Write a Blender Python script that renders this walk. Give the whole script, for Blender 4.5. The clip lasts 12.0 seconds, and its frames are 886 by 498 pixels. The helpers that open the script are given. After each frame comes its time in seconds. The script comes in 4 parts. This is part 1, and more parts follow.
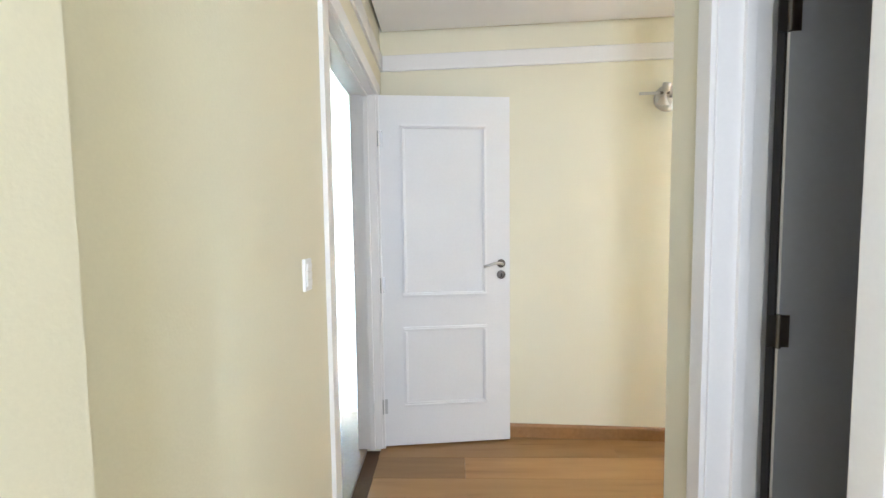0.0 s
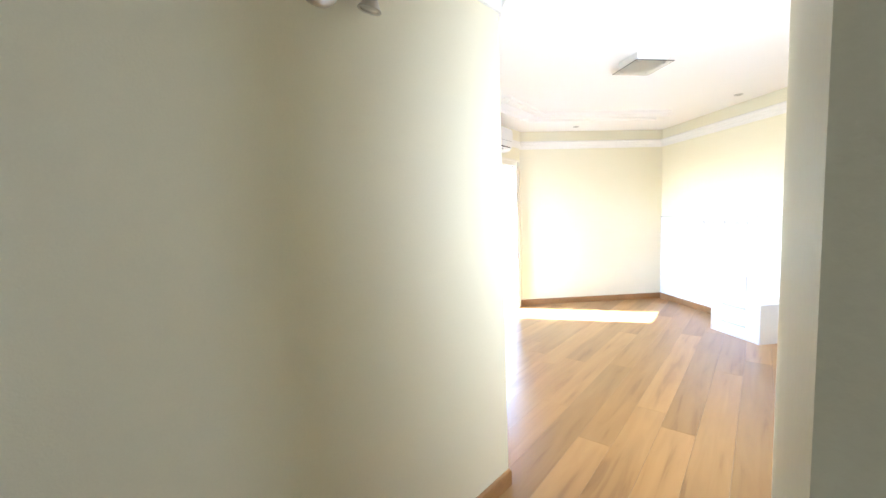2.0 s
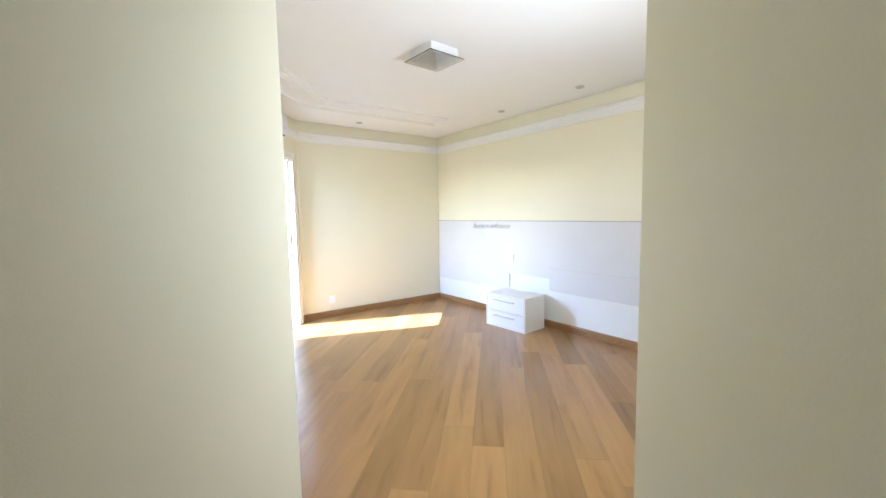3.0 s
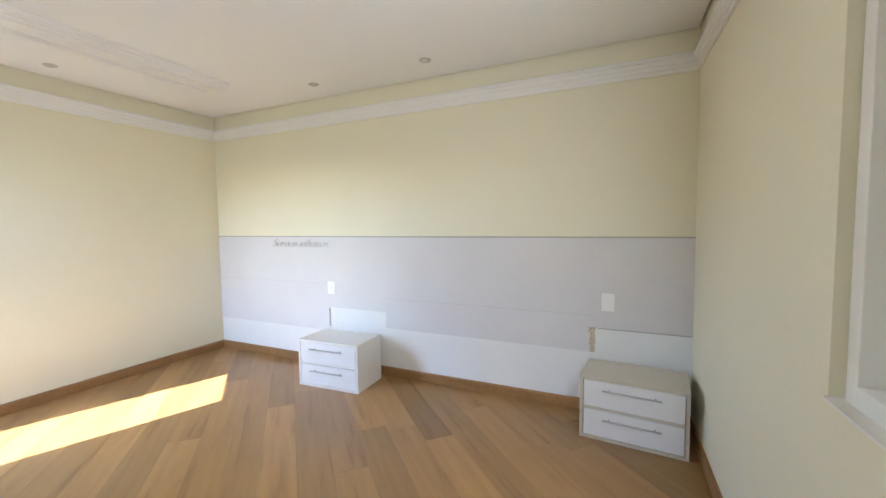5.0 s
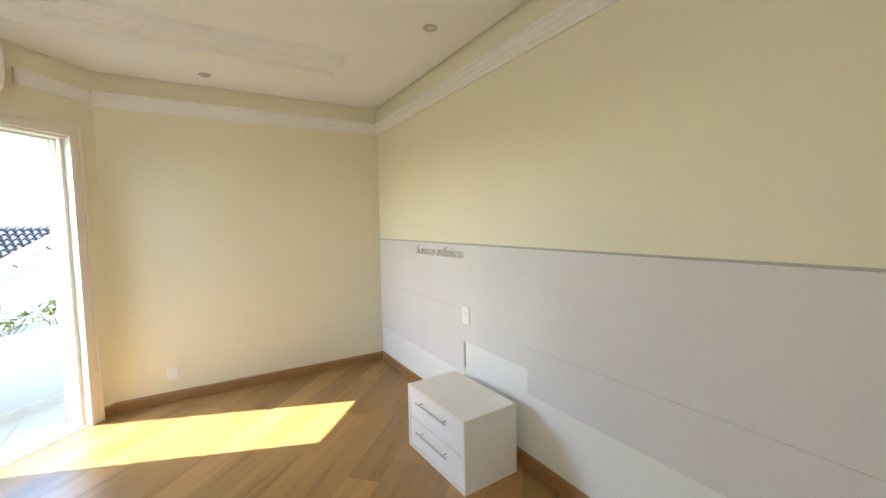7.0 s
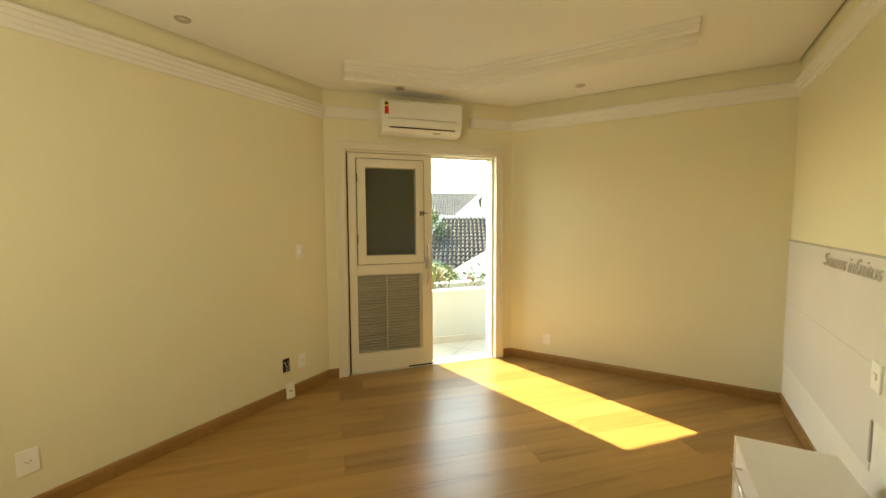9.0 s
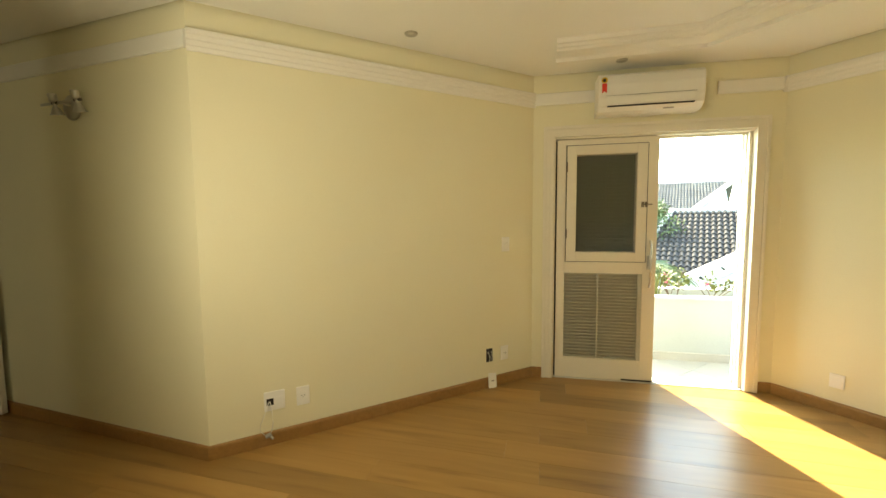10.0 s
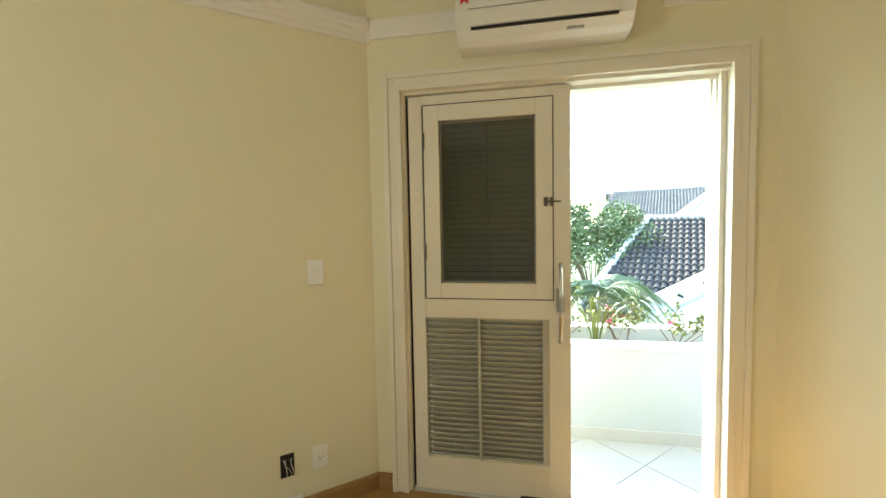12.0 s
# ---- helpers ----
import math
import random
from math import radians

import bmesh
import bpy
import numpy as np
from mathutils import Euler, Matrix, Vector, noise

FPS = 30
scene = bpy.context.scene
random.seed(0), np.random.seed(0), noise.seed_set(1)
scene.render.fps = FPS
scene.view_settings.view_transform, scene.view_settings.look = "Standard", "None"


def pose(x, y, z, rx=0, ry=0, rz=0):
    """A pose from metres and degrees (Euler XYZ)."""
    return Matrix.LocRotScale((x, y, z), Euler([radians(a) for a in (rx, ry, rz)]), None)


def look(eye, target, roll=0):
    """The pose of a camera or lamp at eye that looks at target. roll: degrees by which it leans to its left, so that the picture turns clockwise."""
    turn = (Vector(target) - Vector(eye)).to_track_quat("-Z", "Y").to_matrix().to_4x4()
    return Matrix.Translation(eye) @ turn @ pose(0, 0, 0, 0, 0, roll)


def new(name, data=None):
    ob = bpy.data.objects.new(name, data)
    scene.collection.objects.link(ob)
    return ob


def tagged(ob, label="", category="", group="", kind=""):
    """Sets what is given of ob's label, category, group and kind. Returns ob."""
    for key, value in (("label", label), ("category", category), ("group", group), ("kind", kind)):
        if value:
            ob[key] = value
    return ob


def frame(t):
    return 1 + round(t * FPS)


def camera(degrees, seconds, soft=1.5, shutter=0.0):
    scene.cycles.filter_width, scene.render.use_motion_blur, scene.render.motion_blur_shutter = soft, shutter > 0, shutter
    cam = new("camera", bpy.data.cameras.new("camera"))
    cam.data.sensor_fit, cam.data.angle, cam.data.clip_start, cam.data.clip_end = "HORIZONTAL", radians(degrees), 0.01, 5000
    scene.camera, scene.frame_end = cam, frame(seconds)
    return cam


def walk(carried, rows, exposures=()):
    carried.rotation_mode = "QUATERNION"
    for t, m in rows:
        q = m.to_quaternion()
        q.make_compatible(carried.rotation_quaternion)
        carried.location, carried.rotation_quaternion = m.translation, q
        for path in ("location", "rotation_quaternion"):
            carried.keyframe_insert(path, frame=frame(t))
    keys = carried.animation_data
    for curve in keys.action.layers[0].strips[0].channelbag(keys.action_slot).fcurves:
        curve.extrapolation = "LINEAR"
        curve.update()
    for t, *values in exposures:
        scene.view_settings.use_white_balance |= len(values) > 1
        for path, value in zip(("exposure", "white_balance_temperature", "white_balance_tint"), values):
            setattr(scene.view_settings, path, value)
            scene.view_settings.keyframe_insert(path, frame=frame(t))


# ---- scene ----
cam = camera(96.8, 12.0)
PATH = [
    (0, (1.464, -0.763, 1.354), (-0.006, 0.588, 1.233), -0.7),
    (0.5, (1.118, -0.467, 1.339), (-0.023, 1.171, 1.227), -0.9),
    (1, (0.811, -0.111, 1.326), (0.132, 1.768, 1.232), -1.2),
    (1.5, (0.763, 0.245, 1.327), (0.513, 2.226, 1.213), -1.1),
    (2, (0.862, 0.592, 1.387), (1.033, 2.577, 1.216), -2.0),
    (2.5, (0.868, 0.877, 1.385), (1.57, 2.74, 1.196), -1.4),
    (3, (0.969, 1.187, 1.36), (2.162, 2.783, 1.181), -1.0),
    (3.5, (1.078, 1.463, 1.347), (2.648, 2.693, 1.199), -0.6),
    (5.5, (2.125, 2.322, 1.37), (3.941, 3.15, 1.245), -0.7),
    (6, (2.541, 2.41, 1.398), (4.187, 3.538, 1.265), -0.9),
    (6.5, (2.897, 2.462, 1.397), (4.268, 3.912, 1.266), -1.2),
    (8.5, (3.891, 2.493, 1.402), (3.371, 4.419, 1.26), -0.4),
    (9, (3.966, 2.452, 1.41), (2.951, 4.169, 1.268), -0.3),
    (9.5, (3.95, 2.441, 1.403), (2.505, 3.816, 1.258), -0.2),
    (10, (3.89, 2.603, 1.39), (2.147, 3.57, 1.232), -0.5),
    (10.5, (3.809, 2.933, 1.397), (1.953, 3.661, 1.238), -0.8),
    (11, (3.707, 3.398, 1.375), (1.847, 4.117, 1.231), -1.1),
    (11.5, (3.486, 3.821, 1.355), (1.669, 4.645, 1.224), -1.1),
    (12, (3.253, 4.202, 1.369), (1.526, 5.205, 1.262), -1.1),
]
# brightness and white balance of the carried camera: seconds, stops, kelvin, tint
EXPO = [(0.0, 7.9, 5300, 15), (1.0, 7.55, 5400, 14), (1.5, 7.15, 5400, 14), (2.0, 6.65, 5300, 11), (2.5, 6.3, 5300, 10), (3.5, 5.8, 5450, 9), (5.5, 5.6, 5550, 10), (6.5, 5.45, 5700, 9), (8.5, 4.95, 10600, -2), (9.5, 5.0, 11600, -3), (10.5, 5.4, 7700, -4), (12.0, 5.15, 7400, -4)]
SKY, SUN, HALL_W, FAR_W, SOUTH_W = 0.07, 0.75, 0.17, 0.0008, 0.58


def path_rows():
    return [(t, look(eye, aim, roll)) for t, eye, aim, roll in PATH]


walk(cam, path_rows(), EXPO)

# ---- sky and sun ----
SUN_WAY = Vector((1.92, -0.72, -1.98)).normalized()
world = bpy.data.worlds.new("sky")
scene.world = world
world.use_nodes = True
wn = world.node_tree.nodes
sky = wn.new("ShaderNodeTexSky")
sky.sky_type = "NISHITA"
sky.sun_disc = False
sky.sun_elevation = math.asin(-SUN_WAY.z)
sky.sun_rotation = math.atan2(-SUN_WAY.x, -SUN_WAY.y)
sky.dust_density = 0.5
wn["Background"].inputs["Strength"].default_value = SKY
world.node_tree.links.new(sky.outputs["Color"], wn["Background"].inputs["Color"])
sun_data = bpy.data.lights.new("sun", "SUN")
sun_data.energy, sun_data.angle, sun_data.color = SUN, radians(0.6), (1.0, 0.95, 0.88)
new("sun", sun_data).matrix_world = look((0, 0, 30), Vector((0, 0, 30)) + SUN_WAY)


def unseen_lamp(name, m, w, h, watts, color):
    """An area lamp added out of view to brighten a room."""
    d = bpy.data.lights.new(name, "AREA")
    d.shape, d.size, d.size_y, d.energy, d.color = "RECTANGLE", w, h, watts, color
    new(name, d).matrix_basis = m


# Hall fill lamp, added at the unseen hall end to brighten the walls.
unseen_lamp("hall_window_light", look((2.455, -1.713, 1.5), (1.95, -1.35, 1.45)), 0.62, 1.15, HALL_W, (0.95, 0.97, 1.0))
# Unseen window assumed from the next room's brightness; the lamp gives its daylight.
unseen_lamp("far_room_window_light", look((0.119, -1.277, 1.5), (-1.735, -0.51, 1.4)), 0.7, 1.15, FAR_W, (0.95, 0.97, 1.0))
# Bedroom fill lamp, set in a made-up opening of the south wall.
unseen_lamp("bedroom_window_light", look((2.55, 1.765, 1.5), (2.55, 3.0, 1.5)), 0.78, 1.05, SOUTH_W, (1.0, 0.97, 0.92))


# ---- materials ----
def material(name, base, rough=0.5, metal=0.0, vary=0.06, scale=3.0, bump=0.0, fine=60.0, coat=0.0, rand=0.0, trans=0.0, spec=0.5, gloss_vary=0.0):
    """Principled surface with broad blotches, fine grain and relief."""
    m = bpy.data.materials.new(name)
    m.use_nodes = True
    nt = m.node_tree
    nd, ln = nt.nodes, nt.links
    p = nd["Principled BSDF"]
    p.inputs["Roughness"].default_value = rough
    p.inputs["Metallic"].default_value = metal
    p.inputs["Coat Weight"].default_value = coat
    p.inputs["Coat Roughness"].default_value = 0.12
    p.inputs["Transmission Weight"].default_value = trans
    p.inputs["Specular IOR Level"].default_value = spec
    tc = nd.new("ShaderNodeTexCoord")
    n1, n2 = nd.new("ShaderNodeTexNoise"), nd.new("ShaderNodeTexNoise")
    n1.inputs["Scale"].default_value, n1.inputs["Detail"].default_value = scale, 4
    n2.inputs["Scale"].default_value, n2.inputs["Detail"].default_value = fine, 3
    geo = nd.new("ShaderNodeNewGeometry")
    for n in (n1, n2):
        ln.new(geo.outputs["Position"], n.inputs["Vector"])
    mix = nd.new("ShaderNodeMath")
    mix.operation = "ADD"
    ln.new(n1.outputs["Fac"], mix.inputs[0])
    ln.new(n2.outputs["Fac"], mix.inputs[1])
    rng = nd.new("ShaderNodeMapRange")
    rng.inputs["From Min"].default_value, rng.inputs["From Max"].default_value = 0.6, 1.4
    rng.inputs["To Min"].default_value, rng.inputs["To Max"].default_value = 1 - vary, 1 + vary
    ln.new(mix.outputs[0], rng.inputs["Value"])
    last = rng.outputs["Result"]
    if rand:
        info = nd.new("ShaderNodeObjectInfo")
        r2 = nd.new("ShaderNodeMapRange")
        r2.inputs["To Min"].default_value, r2.inputs["To Max"].default_value = 1 - rand, 1 + rand
        ln.new(info.outputs["Random"], r2.inputs["Value"])
        mul = nd.new("ShaderNodeMath")
        mul.operation = "MULTIPLY"
        ln.new(last, mul.inputs[0])
        ln.new(r2.outputs["Result"], mul.inputs[1])
        last = mul.outputs[0]
    hsv = nd.new("ShaderNodeHueSaturation")
    hsv.inputs["Color"].default_value = (*base, 1)
    ln.new(last, hsv.inputs["Value"])
    ln.new(hsv.outputs["Color"], p.inputs["Base Color"])
    if gloss_vary:
        r3 = nd.new("ShaderNodeMapRange")
        r3.inputs["From Min"].default_value, r3.inputs["From Max"].default_value = 0.3, 0.7
        r3.inputs["To Min"].default_value, r3.inputs["To Max"].default_value = rough - gloss_vary, rough + gloss_vary
        ln.new(n1.outputs["Fac"], r3.inputs["Value"])
        ln.new(r3.outputs["Result"], p.inputs["Roughness"])
    if bump:
        b = nd.new("ShaderNodeBump")
        b.inputs["Strength"].default_value, b.inputs["Distance"].default_value = 0.5, bump
        ln.new(n2.outputs["Fac"], b.inputs["Height"])
        ln.new(b.outputs["Normal"], p.inputs["Normal"])
    return m


def plank_material():
    """Varnished hardwood: tone by plank, streaks along the board, some darker figure."""
    m = material("varnished_hardwood", (0.50, 0.285, 0.115), 0.3, vary=0.05, scale=1.2, fine=25, spec=0.45)
    nt = m.node_tree
    nd, ln = nt.nodes, nt.links
    p = nd["Principled BSDF"]
    tc, info = nd.new("ShaderNodeTexCoord"), nd.new("ShaderNodeObjectInfo")
    off = nd.new("ShaderNodeVectorMath")
    off.operation = "MULTIPLY_ADD"
    ln.new(info.outputs["Random"], off.inputs[1])
    off.inputs[0].default_value = (37.0, 11.0, 5.0)
    ln.new(tc.outputs["Object"], off.inputs[2])
    stretch = nd.new("ShaderNodeVectorMath")
    stretch.operation = "MULTIPLY"
    stretch.inputs[1].default_value = (0.9, 10.0, 1.0)
    ln.new(off.outputs[0], stretch.inputs[0])
    grain = nd.new("ShaderNodeTexNoise")
    grain.inputs["Scale"].default_value, grain.inputs["Detail"].default_value = 1.6, 6
    grain.inputs["Distortion"].default_value = 0.6
    ln.new(stretch.outputs[0], grain.inputs["Vector"])
    ramp = nd.new("ShaderNodeValToRGB")
    els = ramp.color_ramp.elements
    els[0].position, els[0].color = 0.30, (0.30, 0.160, 0.054, 1)
    els[1].position, els[1].color = 0.41, (0.38, 0.212, 0.073, 1)
    e = els.new(0.75)
    e.color = (0.45, 0.262, 0.095, 1)
    ln.new(grain.outputs["Fac"], ramp.inputs["Fac"])
    tone = nd.new("ShaderNodeMapRange")
    tone.inputs["To Min"].default_value, tone.inputs["To Max"].default_value = 0.66, 1.08
    ln.new(info.outputs["Random"], tone.inputs["Value"])
    hsv = nd.new("ShaderNodeHueSaturation")
    ln.new(ramp.outputs["Color"], hsv.inputs["Color"])
    ln.new(tone.outputs["Result"], hsv.inputs["Value"])
    ln.new(hsv.outputs["Color"], p.inputs["Base Color"])
    p.inputs["Coat Weight"].default_value = 0.06
    p.inputs["Coat Roughness"].default_value = 0.28
    b = nd.new("ShaderNodeBump")
    b.inputs["Strength"].default_value, b.inputs["Distance"].default_value = 0.12, 0.002
    ln.new(grain.outputs["Fac"], b.inputs["Height"])
    ln.new(b.outputs["Normal"], p.inputs["Normal"])
    return m


CREAM = material("cream_wall_paint", (0.80, 0.755, 0.575), 0.55, vary=0.025, scale=1.3, bump=0.0006, fine=180)
WHITE_WALL = material("white_wall_paint", (0.82, 0.83, 0.84), 0.6, vary=0.02, scale=1.5, bump=0.0005, fine=180)
CEIL = material("ceiling_paint", (0.87, 0.86, 0.83), 0.7, vary=0.02, scale=0.9, bump=0.0004, fine=120)
TRIM = material("white_trim_paint", (0.83, 0.81, 0.77), 0.4, vary=0.02, scale=4, bump=0.0003, fine=90)
DOOR_PAINT = material("white_door_enamel", (0.82, 0.815, 0.80), 0.5, spec=0.35, vary=0.02, scale=3, bump=0.0003, fine=70)
CREAM_PAINT = material("ivory_door_paint", (0.80, 0.755, 0.66), 0.38, vary=0.025, scale=5, bump=0.0004, fine=80)
BOARD = material("lilac_grey_panel", (0.69, 0.665, 0.655), 0.5, vary=0.05, scale=2.2, bump=0.0006, fine=90)
BARE = material("pale_bare_plaster", (0.80, 0.79, 0.76), 0.6, vary=0.03, scale=3, bump=0.0005, fine=90)
# Grey of the panel's edge strip, also used as shade in gaps and slots.
RAIL_AND_GAP = material("grey_edge_and_gap_shade", (0.42, 0.40, 0.36), 0.5, vary=0.08)
LAMINATE = material("white_laminate", (0.79, 0.765, 0.71), 0.4, vary=0.03, scale=6, bump=0.0002)
DRAWER = material("white_drawer_front", (0.81, 0.80, 0.79), 0.35, vary=0.02, scale=6)
SKIRT = material("baseboard_wood", (0.31, 0.165, 0.062), 0.35, vary=0.16, scale=5, fine=40, bump=0.0003)
FLOORWOOD = plank_material()
SUBFLOOR = material("dark_joint", (0.10, 0.055, 0.025), 0.7, vary=0.1)
GREYWOOD = material("grey_brown_floor", (0.34, 0.26, 0.19), 0.35, vary=0.12, scale=3)
STEEL = material("brushed_steel", (0.55, 0.54, 0.52), 0.28, 1.0, vary=0.05)
DARKSTEEL = material("dark_bronze_metal", (0.16, 0.145, 0.13), 0.4, 1.0, vary=0.1)
# Black for the shade in holes and gaps, and for the sticker's core.
BLACK = material("black_gap_shade_and_print", (0.018, 0.016, 0.015), 0.8, vary=0.2)
PLASTIC = material("white_plastic", (0.88, 0.875, 0.85), 0.3, vary=0.015)
ACPLASTIC = material("white_appliance_plastic", (0.82, 0.81, 0.78), 0.28, vary=0.015)
GREYPL = material("grey_plastic", (0.35, 0.35, 0.34), 0.4, vary=0.05)
RED = material("red_sticker", (0.62, 0.03, 0.02), 0.45, vary=0.05)
YELLOW = material("yellow_sticker", (0.75, 0.5, 0.04), 0.45, vary=0.05)
BLIND = material("green_grey_slat", (0.20, 0.225, 0.175), 0.45, vary=0.06, scale=8)
LOUVRE = material("grey_louvre_paint", (0.47, 0.46, 0.40), 0.45, vary=0.06, scale=8)
TILE = material("pale_floor_tile", (0.48, 0.475, 0.455), 0.3, vary=0.05, scale=5, rand=0.04)
GROUT = material("tile_grout", (0.32, 0.31, 0.29), 0.8, vary=0.1)
PARAPET = material("pale_parapet_paint", (0.45, 0.49, 0.50), 0.6, vary=0.04, scale=2.5, bump=0.001)
STONE = material("grey_granite_cap", (0.60, 0.60, 0.58), 0.35, vary=0.14, scale=20, fine=160)
ROOFTILE = material("dark_clay_tile", (0.060, 0.056, 0.056), 0.85, spec=0.2, vary=0.3, scale=1.5, fine=14, bump=0.003)
FARTILE = material("weathered_roof_tile", (0.10, 0.10, 0.105), 0.9, spec=0.2, vary=0.25, scale=1.0, fine=9, bump=0.003)
FASCIA = material("white_fascia_paint", (0.42, 0.42, 0.42), 0.6, vary=0.08)
HOUSEWALL = material("pale_house_render", (0.55, 0.56, 0.56), 0.7, vary=0.08, bump=0.002)
EAVEWOOD = material("dark_red_eave_timber", (0.16, 0.06, 0.035), 0.6, vary=0.2, scale=6)
SOIL = material("planter_soil", (0.07, 0.05, 0.035), 0.9, vary=0.3, scale=20, bump=0.01)
BARK = material("tree_bark", (0.14, 0.10, 0.07), 0.85, vary=0.3, scale=12, bump=0.006)
LEAF = material("tree_leaf", (0.085, 0.12, 0.045), 0.5, vary=0.45, scale=3, fine=20)
PALMLEAF = material("palm_frond", (0.085, 0.12, 0.055), 0.45, vary=0.35, scale=4)
LIMELEAF = material("lime_planter_leaf", (0.13, 0.15, 0.035), 0.5, vary=0.35, scale=10)
PINK = material("pink_petal", (0.55, 0.05, 0.14), 0.5, vary=0.2)
GRASS = material("lawn_ground", (0.06, 0.09, 0.035), 0.9, vary=0.4, scale=0.4, fine=6)
COPPER = material("white_cable_sheath", (0.75, 0.74, 0.70), 0.45, vary=0.05)
LENS = material("lamp_lens", (0.75, 0.74, 0.70), 0.1, vary=0.02, coat=0.5)
FROST = material("frosted_diffuser", (0.78, 0.79, 0.77), 0.35, vary=0.02, trans=0.15)
GLASS = bpy.data.materials.new("clear_glass")
GLASS.use_nodes = True
gp = GLASS.node_tree.nodes["Principled BSDF"]
gp.inputs["Transmission Weight"].default_value, gp.inputs["Roughness"].default_value = 1.0, 0.02
gp.inputs["IOR"].default_value = 1.45


# ---- mesh helpers ----
def mesh_of(bm, name, mat, smooth=False):
    me = bpy.data.meshes.new(name)
    bmesh.ops.recalc_face_normals(bm, faces=bm.faces)
    bm.to_mesh(me)
    bm.free()
    me.materials.append(mat)
    if smooth:
        for f in me.polygons:
            f.use_smooth = True
    return me


def part(name, bm, mat, parent, label="", smooth=False, m=None):
    ob = new(name, mesh_of(bm, name, mat, smooth))
    ob.parent = parent
    if m is not None:
        ob.matrix_basis = m
    return tagged(ob, label) if label else ob


def thing(name, m, label, category, group="", kind=""):
    ob = new(name)
    ob.empty_display_size = 0.05
    ob.matrix_basis = m
    return tagged(ob, label, category, group, kind)


def setting(name, bm, mat, label, m=None, category="", smooth=False):
    ob = new(name, mesh_of(bm, name, mat, smooth))
    if m is not None:
        ob.matrix_basis = m
    return tagged(ob, label, category or name.split("_")[0], kind="structure")


def box(bm, x0, x1, y0, y1, z0, z1, bevel=0.0, m=None):
    mat = Matrix.Translation(((x0 + x1) / 2, (y0 + y1) / 2, (z0 + z1) / 2)) @ Matrix.Diagonal((abs(x1 - x0), abs(y1 - y0), abs(z1 - z0), 1))
    vs = bmesh.ops.create_cube(bm, size=1, matrix=(m @ mat) if m is not None else mat)["verts"]
    if bevel:
        es = list({e for v in vs for e in v.link_edges})
        bmesh.ops.bevel(bm, geom=es, offset=bevel, segments=2, affect="EDGES", profile=0.7)
    return bm


def boxed(x0, x1, y0, y1, z0, z1, bevel=0.0):
    return box(bmesh.new(), x0, x1, y0, y1, z0, z1, bevel)


def rod(bm, a, b, r0, r1=None, n=14):
    a, b = Vector(a), Vector(b)
    m = Matrix.Translation((a + b) / 2) @ (b - a).to_track_quat("Z", "Y").to_matrix().to_4x4()
    bmesh.ops.create_cone(bm, cap_ends=True, segments=n, radius1=r0, radius2=r0 if r1 is None else r1, depth=(b - a).length, matrix=m)
    return bm


def prism(bm, pts, z0, z1):
    lo = [bm.verts.new((x, y, z0)) for x, y in pts]
    hi = [bm.verts.new((x, y, z1)) for x, y in pts]
    bm.faces.new(lo[::-1])
    bm.faces.new(hi)
    for i in range(len(pts)):
        j = (i + 1) % len(pts)
        bm.faces.new((lo[i], lo[j], hi[j], hi[i]))
    return bm


def sweep(bm, profile, path, up=(0, 0, 1), closed=False):
    """A profile of (out, height) pairs carried along a level path of (x, y) points; out is to the right of the way, mitred at the bends."""
    rings = []
    pts = [Vector((x, y)) for x, y in path]
    for i, p in enumerate(pts):
        d0 = (p - pts[i - 1]).normalized() if i else None
        d1 = (pts[i + 1] - p).normalized() if i < len(pts) - 1 else None
        d0, d1 = d0 or d1, d1 or d0
        n0, n1 = Vector((d0.y, -d0.x)), Vector((d1.y, -d1.x))
        n = (n0 + n1) / (1 + n0.dot(n1))
        rings.append([bm.verts.new((p.x + n.x * o, p.y + n.y * o, h)) for o, h in profile])
    k = len(profile)
    for a, b in zip(rings, rings[1:]):
        for i in range(k):
            j = (i + 1) % k
            bm.faces.new((a[i], a[j], b[j], b[i]))
    bm.faces.new(rings[0])
    bm.faces.new(rings[-1][::-1])
    return bm


def tube(bm, pts, r, n=8):
    """A round cord through points."""
    pts = [Vector(p) for p in pts]
    rings = []
    for i, p in enumerate(pts):
        d = (pts[min(i + 1, len(pts) - 1)] - pts[max(i - 1, 0)]).normalized()
        q = d.to_track_quat("Z", "Y")
        rings.append([bm.verts.new(p + q @ Vector((r * math.cos(2 * math.pi * k / n), r * math.sin(2 * math.pi * k / n), 0))) for k in range(n)])
    for a, b in zip(rings, rings[1:]):
        for i in range(n):
            bm.faces.new((a[i], a[(i + 1) % n], b[(i + 1) % n], b[i]))
    bm.faces.new(rings[0][::-1])
    bm.faces.new(rings[-1])
    return bm


def lathe(bm, prof, n=24, m=None):
    """A turned shape about local z: (radius, height) pairs."""
    rings = []
    for r, z in prof:
        ring = []
        for k in range(n):
            v = Vector((r * math.cos(2 * math.pi * k / n), r * math.sin(2 * math.pi * k / n), z))
            ring.append(bm.verts.new(m @ v if m is not None else v))
        rings.append(ring)
    for a, b in zip(rings, rings[1:]):
        for i in range(n):
            bm.faces.new((a[i], a[(i + 1) % n], b[(i + 1) % n], b[i]))
    bm.faces.new(rings[0][::-1])
    bm.faces.new(rings[-1])
    return bm


def along(p, q):
    """A frame at p with x towards q and z up."""
    return pose(p[0], p[1], 0, 0, 0, math.degrees(math.atan2(q[1] - p[1], q[0] - p[0])))


